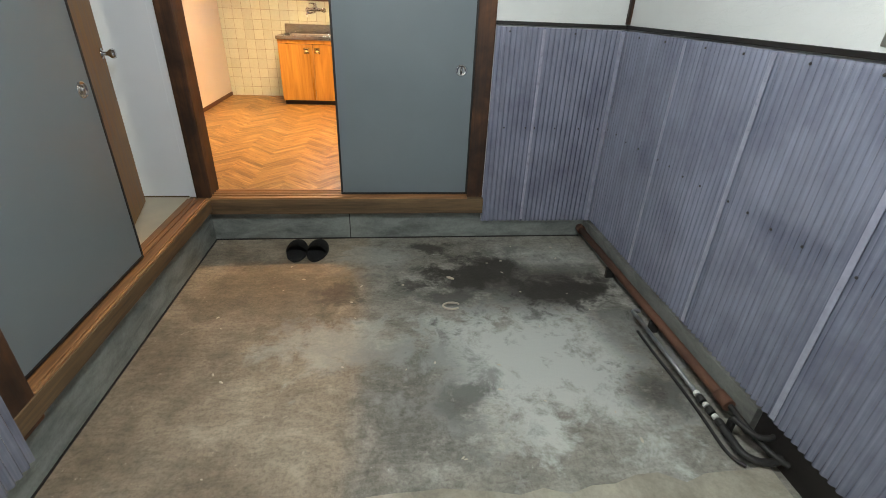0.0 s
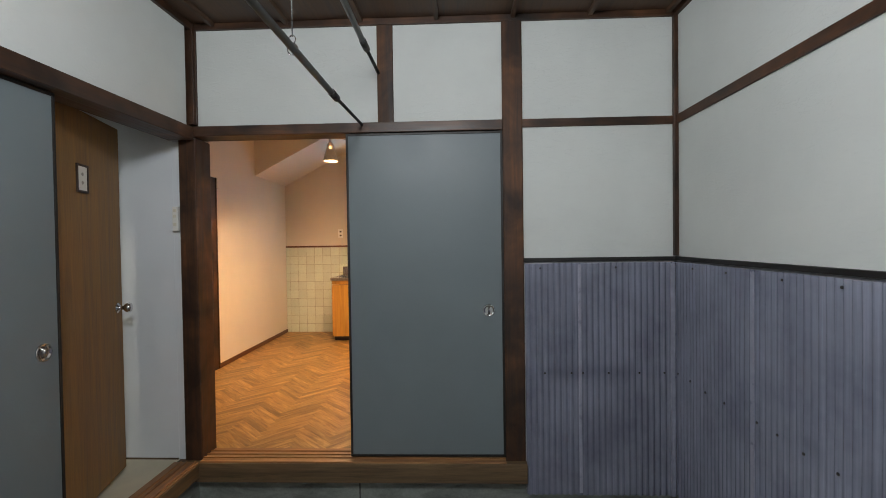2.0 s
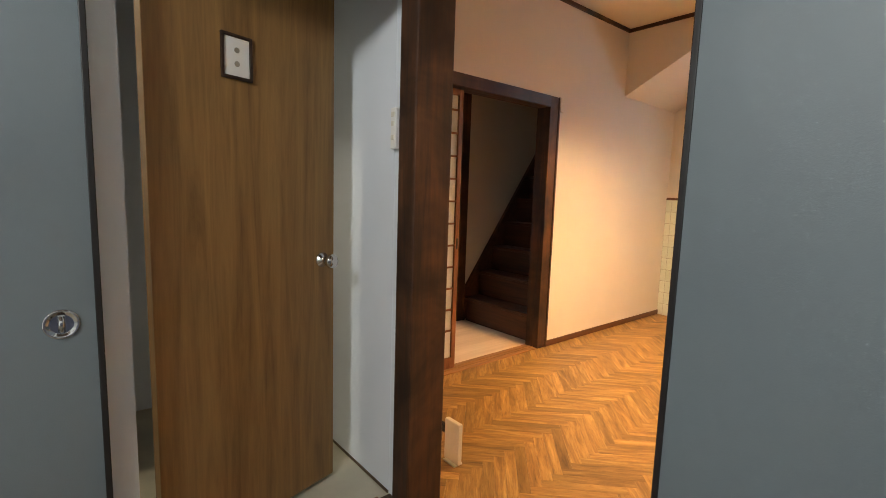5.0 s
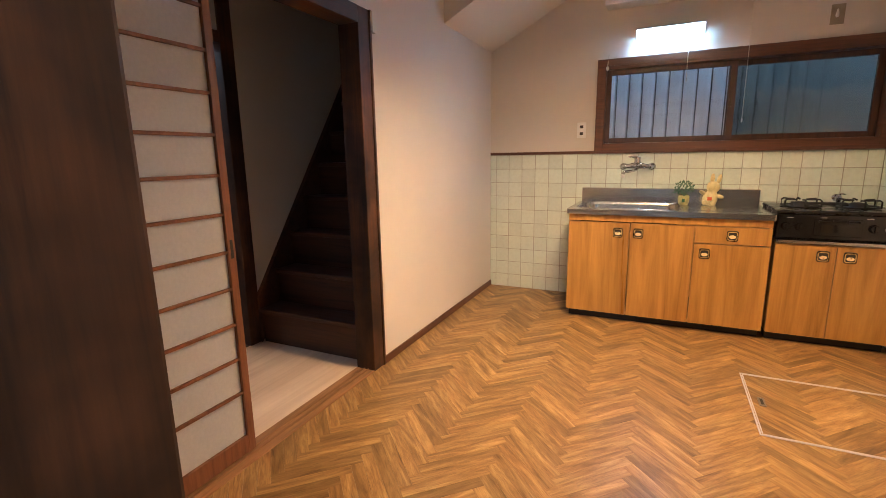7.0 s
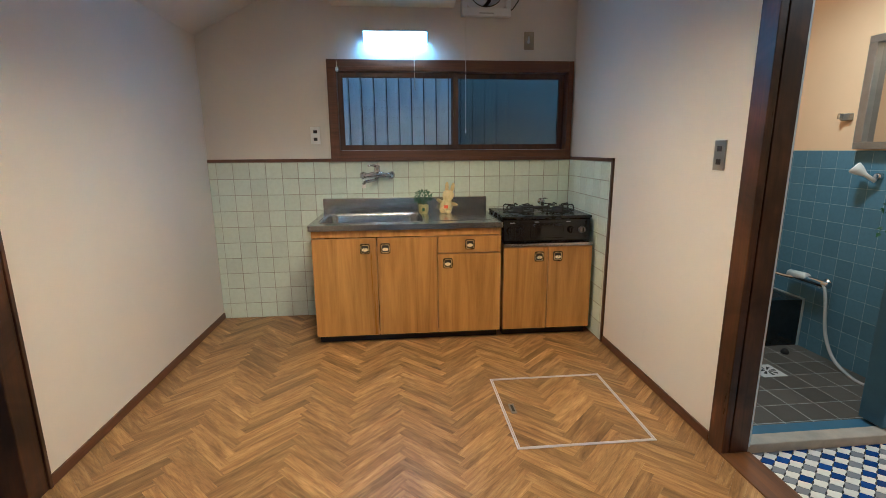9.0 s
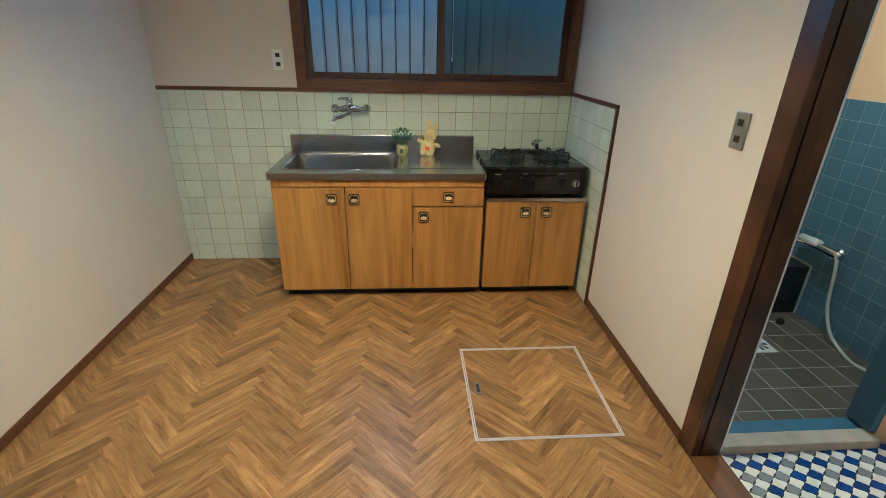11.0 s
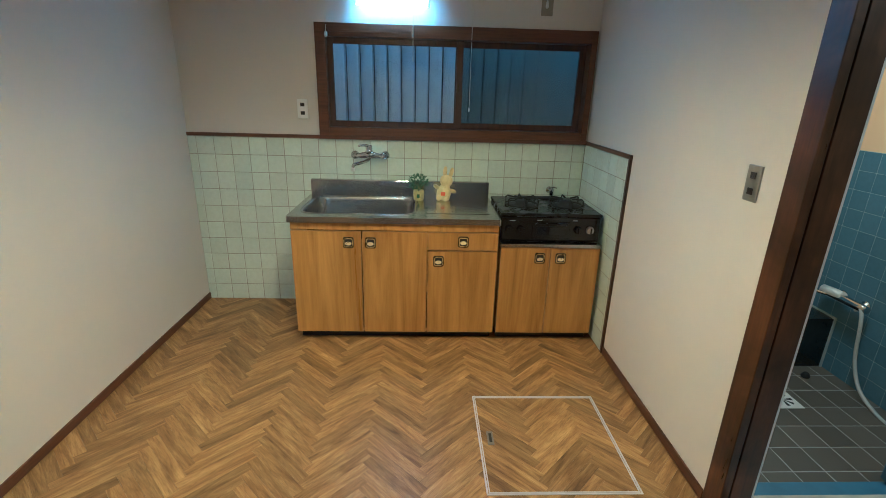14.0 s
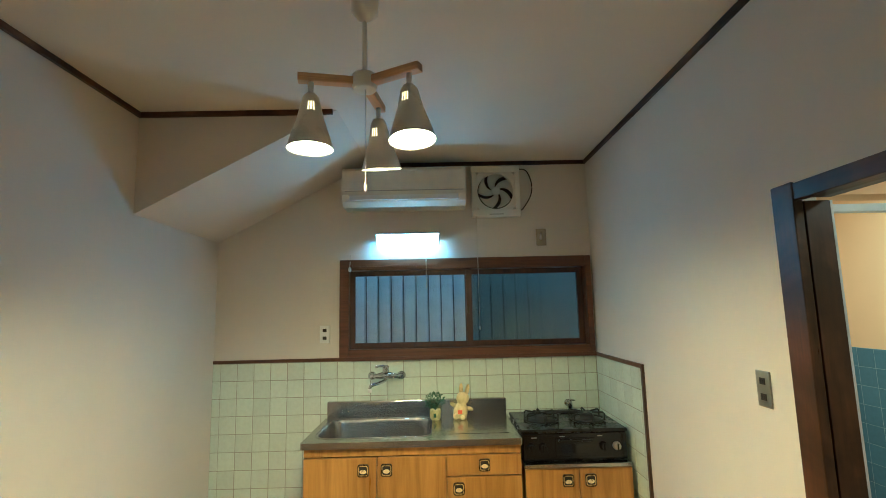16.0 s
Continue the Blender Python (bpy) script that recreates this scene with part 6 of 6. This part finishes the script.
part("white_grip", lathe(bmesh.new(), [(0.026, -0.14), (0.028, -0.05), (0.026, 0.0)], (-0.02, -0.055, 0.012), (1, 0, 0.05), 16), white_plastic, bf)
for x in (-0.075, 0.075):
    part("wall_flange", lathe(bmesh.new(), [(0.028, 0), (0.026, 0.008), (0.012, 0.014), (0.012, 0.05)], (x, 0, 0), (0, -1, 0), 18), chrome, bf)
part("spout", sweep(bmesh.new(), smooth_path([(-0.10, -0.06, -0.01), (-0.16, -0.10, -0.008), (-0.22, -0.14, 0.0), (-0.25, -0.155, -0.02)]), 0.011), chrome, bf)
hs = thing("shower_hose", "pale grey shower hose hanging from the mixer", "hose", "", (0, 0, 0))
part("hose", sweep(bmesh.new(), smooth_path([(3.07, 2.90, 0.36), (3.06, 2.86, 0.38), (3.055, 2.83, 0.30), (3.06, 2.80, 0.10), (3.05, 2.72, -0.03), (3.04, 2.60, -0.088), (3.03, 2.48, -0.094), (3.06, 2.36, -0.05), (3.10, 2.30, 0.2), (3.115, 2.42, 0.7), (3.11, 2.62, 1.06)], 10), 0.0095, 8), plain("pale_hose", (0.55, 0.57, 0.56), 0.35, 0, 0.1, 60), hs)
shd = thing("hand_shower", "white hand shower in a wall holder", "shower", "", (3.135, 2.70, 1.09), -90)
part("holder", lathe(bmesh.new(), [(0.022, 0), (0.020, 0.02), (0.014, 0.035)], (0, 0, -0.02), (0, -1, 0), 14), chrome, shd)
part("head", lathe(bmesh.new(), [(0.011, 0), (0.012, 0.06), (0.030, 0.10), (0.036, 0.125), (0.030, 0.132)], (0, -0.03, -0.05), (-0.6, -0.5, 0.6), 18), white_plastic, shd)
hkk = thing("wall_hook", "small metal hook block on the beige wall", "hook", "", (3.135, 2.955, 1.41), -90)
part("block", boxes((-0.03, 0.03, -0.03, 0.0, -0.02, 0.02, 0.004)), grey_metal_plate, hkk)
part("peg", boxes((-0.026, -0.008, -0.055, -0.03, -0.012, 0.022, 0.003)), chrome, hkk)
mr = thing("bathroom_mirror", "grey framed mirror cabinet on the bathroom wall", "mirror", "", (3.135, 2.63, 1.53), -90)
part("frame", boxes((-0.22, 0.22, -0.06, 0.0, -0.31, -0.27, 0.003), (-0.22, 0.22, -0.06, 0.0, 0.27, 0.31, 0.003), (-0.22, -0.17, -0.06, 0.0, -0.27, 0.27, 0.003), (0.17, 0.22, -0.06, 0.0, -0.27, 0.27, 0.003)), grey_metal_plate, mr)
part("mirror_glass", boxes((-0.17, 0.17, -0.02, -0.012, -0.27, 0.27)), mirror_glass, mr)
dr = thing("floor_drain", "white slotted square floor drain", "drain", "", (2.62, 2.71, -0.1005))
part("plate", boxes((-0.075, 0.075, -0.075, 0.075, 0.0, 0.004, 0.001)), white_plastic, dr)
for k in range(8):
    u = k * math.pi / 4
    part("slot", prism(bmesh.new(), [((0.035 + 0.022 * a) * math.cos(u + 0.17 * b), (0.035 + 0.022 * a) * math.sin(u + 0.17 * b)) for a, b in ((-1, -1), (1, -1), (1, 1), (-1, 1))], 0.004, 0.0052), pipe_dark, dr)
pg = thing("drain_plug", "small dark rubber plug on the bathroom floor", "plug", "", (2.93, 2.93, -0.1))
part("plug", lathe(bmesh.new(), [(0.022, 0), (0.025, 0.012), (0.014, 0.03), (0.006, 0.034)], (0, 0, 0), (0, 0, 1), 14), black_matt, pg)
hv = thing("hanging_plant", "trailing green plant on the tiled bathroom wall", "plant", "", (3.04, 2.52, 0.86))
lv = bmesh.new()
rnd = random.Random(3)
for i in range(46):
    c = Vector((rnd.uniform(-0.03, 0.05), rnd.uniform(-0.10, 0.06), rnd.uniform(-0.13, 0.13)))
    q = Euler((rnd.uniform(-1, 1), rnd.uniform(-0.5, 1.2), rnd.uniform(0, 6.3))).to_quaternion()
    s = rnd.uniform(0.018, 0.032)
    lv.faces.new([lv.verts.new(c + q @ Vector(p)) for p in ((0, 0, 0), (s * 0.5, s * 0.5, 0.004), (s * 1.5, 0, -0.004), (s * 0.5, -s * 0.5, 0.004))])
part("leaves", lv, leaf_green, hv)
part("stem", sweep(bmesh.new(), smooth_path([(0.095, -0.02, 0.16), (0.05, -0.02, 0.12), (0.02, -0.02, 0.0), (0.0, -0.03, -0.12)]), 0.003, 6), leaf_green, hv)

# ---- pieces: tiles, planks, mosaic ----


def tile_mesh(name, w, h, d, mat, e=0.0022):
    """A tile lying in the x-z plane, its face towards -y, with eased edges."""
    bm = bmesh.new()
    back = [bm.verts.new((x, 0, z)) for x, z in ((0, 0), (w, 0), (w, h), (0, h))]
    mid = [bm.verts.new((x, -d + e * 0.7, z)) for x, z in ((0, 0), (w, 0), (w, h), (0, h))]
    face = [bm.verts.new((x, -d, z)) for x, z in ((e, e), (w - e, e), (w - e, h - e), (e, h - e))]
    for a, b in ((back, mid), (mid, face)):
        for i in range(4):
            bm.faces.new((a[i], a[(i + 1) % 4], b[(i + 1) % 4], b[i]))
    bm.faces.new(face)
    return mesh_of(name, bm, mat)


tiles_n = structure("wall_tiles_north", boxes((KX0, KX1, KY1 - 0.0084, KY1 - 0.0005, 0.0, 1.157)), grout, "mint green glazed tiles behind the sink")
tiles_e = structure("wall_tiles_east", boxes((KX1 - 0.0084, KX1 - 0.0005, 3.042, KY1 - 0.0105, 0.0, 1.157)), grout, "mint green glazed tiles beside the stove")
TX, TZ, J = 0.1132, 0.1155, 0.0034
tile_full = tile_mesh("tile", TX - J, TZ - J, 0.006, tile_mint)
tile_first = tile_mesh("tile", 0.055 - J, TZ - J, 0.006, tile_mint)
tile_last = tile_mesh("tile", 0.032, TZ - J, 0.006, tile_mint)
rnd = random.Random(8)
cols = int((KX1 + 0.867) / TX)
tile_edge = tile_mesh("tile", KX1 - 0.010 + 0.867 - TX * cols - J, TZ - J, 0.006, tile_mint)
for r in range(10):
    z = 0.001 + TZ * r
    piece("tile", tile_first, tiles_n, pose(KX0 + 0.001, KY1 - 0.004, z))
    for c in range(cols):
        piece("tile", tile_full, tiles_n, pose(-0.867 + TX * c, KY1 - 0.004 + rnd.uniform(-0.0004, 0.0004), z, rnd.uniform(-0.25, 0.25), 0, rnd.uniform(-0.25, 0.25)))
    piece("tile", tile_edge, tiles_n, pose(-0.867 + TX * cols, KY1 - 0.004, z))
    for c in range(6):
        piece("tile", tile_full, tiles_e, pose(KX1 - 0.004, KY1 - 0.012 - TX * c, z, rnd.uniform(-0.25, 0.25), 0, -90 + rnd.uniform(-0.25, 0.25)))
    piece("tile", tile_last, tiles_e, pose(KX1 - 0.004, KY1 - 0.012 - TX * 6, z, 0, 0, -90))
bt = tile_mesh("tile", 0.1085, 0.1085, 0.006, tile_blue)
for r in range(12):
    z = -0.108 + 0.11 * r
    for c in range(15):
        piece("tile", bt, bwall, pose(3.135, KY1 - 0.013 - 0.11 * c, z, 0, 0, -90))
    for c in range(11):
        piece("tile", bt, bwall_n, pose(1.845 + 0.11 * c, KY1 - 0.0125, z))
ft = tile_mesh("tile", 0.1455, 0.1455, 0.008, tile_slate)
for i in range(9):
    for j in range(12):
        piece("tile", ft, bfloor, pose(1.845 + 0.15 * i, 2.047 + 0.15 * j, -0.1085, -90, 0, 0) @ pose(0, 0, -0.146))

# herringbone planks
PL, PW, XM, Y0 = 0.336, 0.048, 0.6250, 0.0184
GAP = 0.0003


def clip(poly, axis, limit, keep_less):
    out = []
    for i, p in enumerate(poly):
        q = poly[(i + 1) % len(poly)]
        inp, inq = ((p[axis] <= limit) == keep_less), ((q[axis] <= limit) == keep_less)
        if inp:
            out.append(p)
        if inp != inq:
            f = (limit - p[axis]) / (q[axis] - p[axis])
            out.append((p[0] + (q[0] - p[0]) * f, p[1] + (q[1] - p[1]) * f))
    return out


whole = bmesh.new()
prism(whole, [(GAP, GAP), (PL - GAP, GAP), (PL - GAP, PW - GAP), (GAP, PW - GAP)], -0.005, 0.0)
plank_mesh = mesh_of("plank", whole, planks_mat)
R2 = math.sqrt(0.5)
LIM = (KX0, KX1 - 0.012, 0.112, KY1 - 0.006)
rest = [bmesh.new(), bmesh.new()]
turns = [pose(0, 0, 0, 0, 0, 135), pose(0, 0, 0, 0, 0, 45)]
for col in range(-8, 9):
    for j in range(-60, 135):
        for kind in (0, 1):
            u, v = j * PW + col * PL, j * PW - col * PL
            if kind:
                u, v = u + PL, v + PW - PL
            # the plank's own frame: its lower corner, turned along one diagonal or the other
            if kind == 0:
                m = pose(XM - (u - v) * R2 + PW * R2, (u + v) * R2 + PW * R2 + Y0, 0, 0, 0, 135)
            else:
                ou, ov = u + PW, v
                m = pose(XM - (ou - ov) * R2 + PW * R2, (ou + ov) * R2 - PW * R2 + Y0, 0, 0, 0, 45)
            corners = [m @ Vector((x, y, 0)) for x, y in ((GAP, GAP), (PL - GAP, GAP), (PL - GAP, PW - GAP), (GAP, PW - GAP))]
            poly = [(c.x, c.y) for c in corners]
            if max(p[0] for p in poly) < LIM[0] or min(p[0] for p in poly) > LIM[1] or max(p[1] for p in poly) < LIM[2] or min(p[1] for p in poly) > LIM[3]:
                continue
            inside = all(LIM[0] <= p[0] <= LIM[1] and LIM[2] <= p[1] <= LIM[3] for p in poly)
            far_off = max(p[1] for p in poly) > 2.12
            if inside and not far_off:
                piece("plank", plank_mesh, kfloor, m)
                continue
            for axis, lim, less in ((0, LIM[0], False), (0, LIM[1], True), (1, LIM[2], False), (1, LIM[3], True)):
                if poly:
                    poly = clip(poly, axis, lim, less)
            if len(poly) >= 3:
                inv = (turns[kind] if far_off else m).inverted()
                loc = [inv @ Vector((x, y, 0)) for x, y in poly]
                bm = rest[kind] if far_off else bmesh.new()
                try:
                    prism(bm, [(p.x, p.y) for p in loc], -0.005, 0.0)
                except ValueError:
                    continue
                if far_off:
                    continue
                piece("plank", mesh_of("plank", bm, planks_mat), kfloor, m)
for bm, m in zip(rest, turns):
    far_planks = tagged(part("planks_rest", bm, planks_mat, kfloor), kind="stuff")
    far_planks.matrix_basis = m

# mosaic: wavy-edged square tiles laid on the diagonal, rows of white between rows of navy and grey
MS, PX, PY = 0.0437, 0.0670, 0.0565


def mosaic_outline(cx=0.0, cy=0.0):
    h, w = MS / 2 - 0.0019, 0.0017
    side = [(-h + 2 * h * k / 6, w * math.sin(2 * math.pi * k / 6)) for k in range(6)]
    pts = [(a, -h + b) for a, b in side] + [(h + b, a) for a, b in side] + [(-a, h + b) for a, b in side] + [(-h + b, -a) for a, b in side]
    return [(cx + (x - y) * PX / 2 / MS, cy + (x + y) * PY / 2 / MS) for x, y in pts]


kinds = [mesh_of("mosaic_tile", prism(bmesh.new(), mosaic_outline(), 0.0, 0.0028), m) for m in (mosaic_white, mosaic_blue, mosaic_grey)]
far = [bmesh.new() for _ in range(3)]
rnd = random.Random(21)
MOS_X, MOS_Y = 1.793, 1.924
for j in range(60):
    for i in range(22):
        x, y = MOS_X + PX * (i + 0.5 * (j % 2)), MOS_Y - PY * j / 2
        k = 0 if j % 2 == 0 else (1 if rnd.random() < 0.58 else 2)
        if x > 3.1 or x < 1.826 or y < 0.34 or y > 1.905:
            continue
        if y > 1.25 and x < 2.62:
            piece("mosaic_tile", kinds[k], wfloor, pose(x, y, -0.0262))
        else:
            prism(far[k], mosaic_outline(x, y), -0.0262, -0.0234)
for bm, mt in zip(far, (mosaic_white, mosaic_blue, mosaic_grey)):
    tagged(part("mosaic_rest", bm, mt, wfloor), kind="stuff")
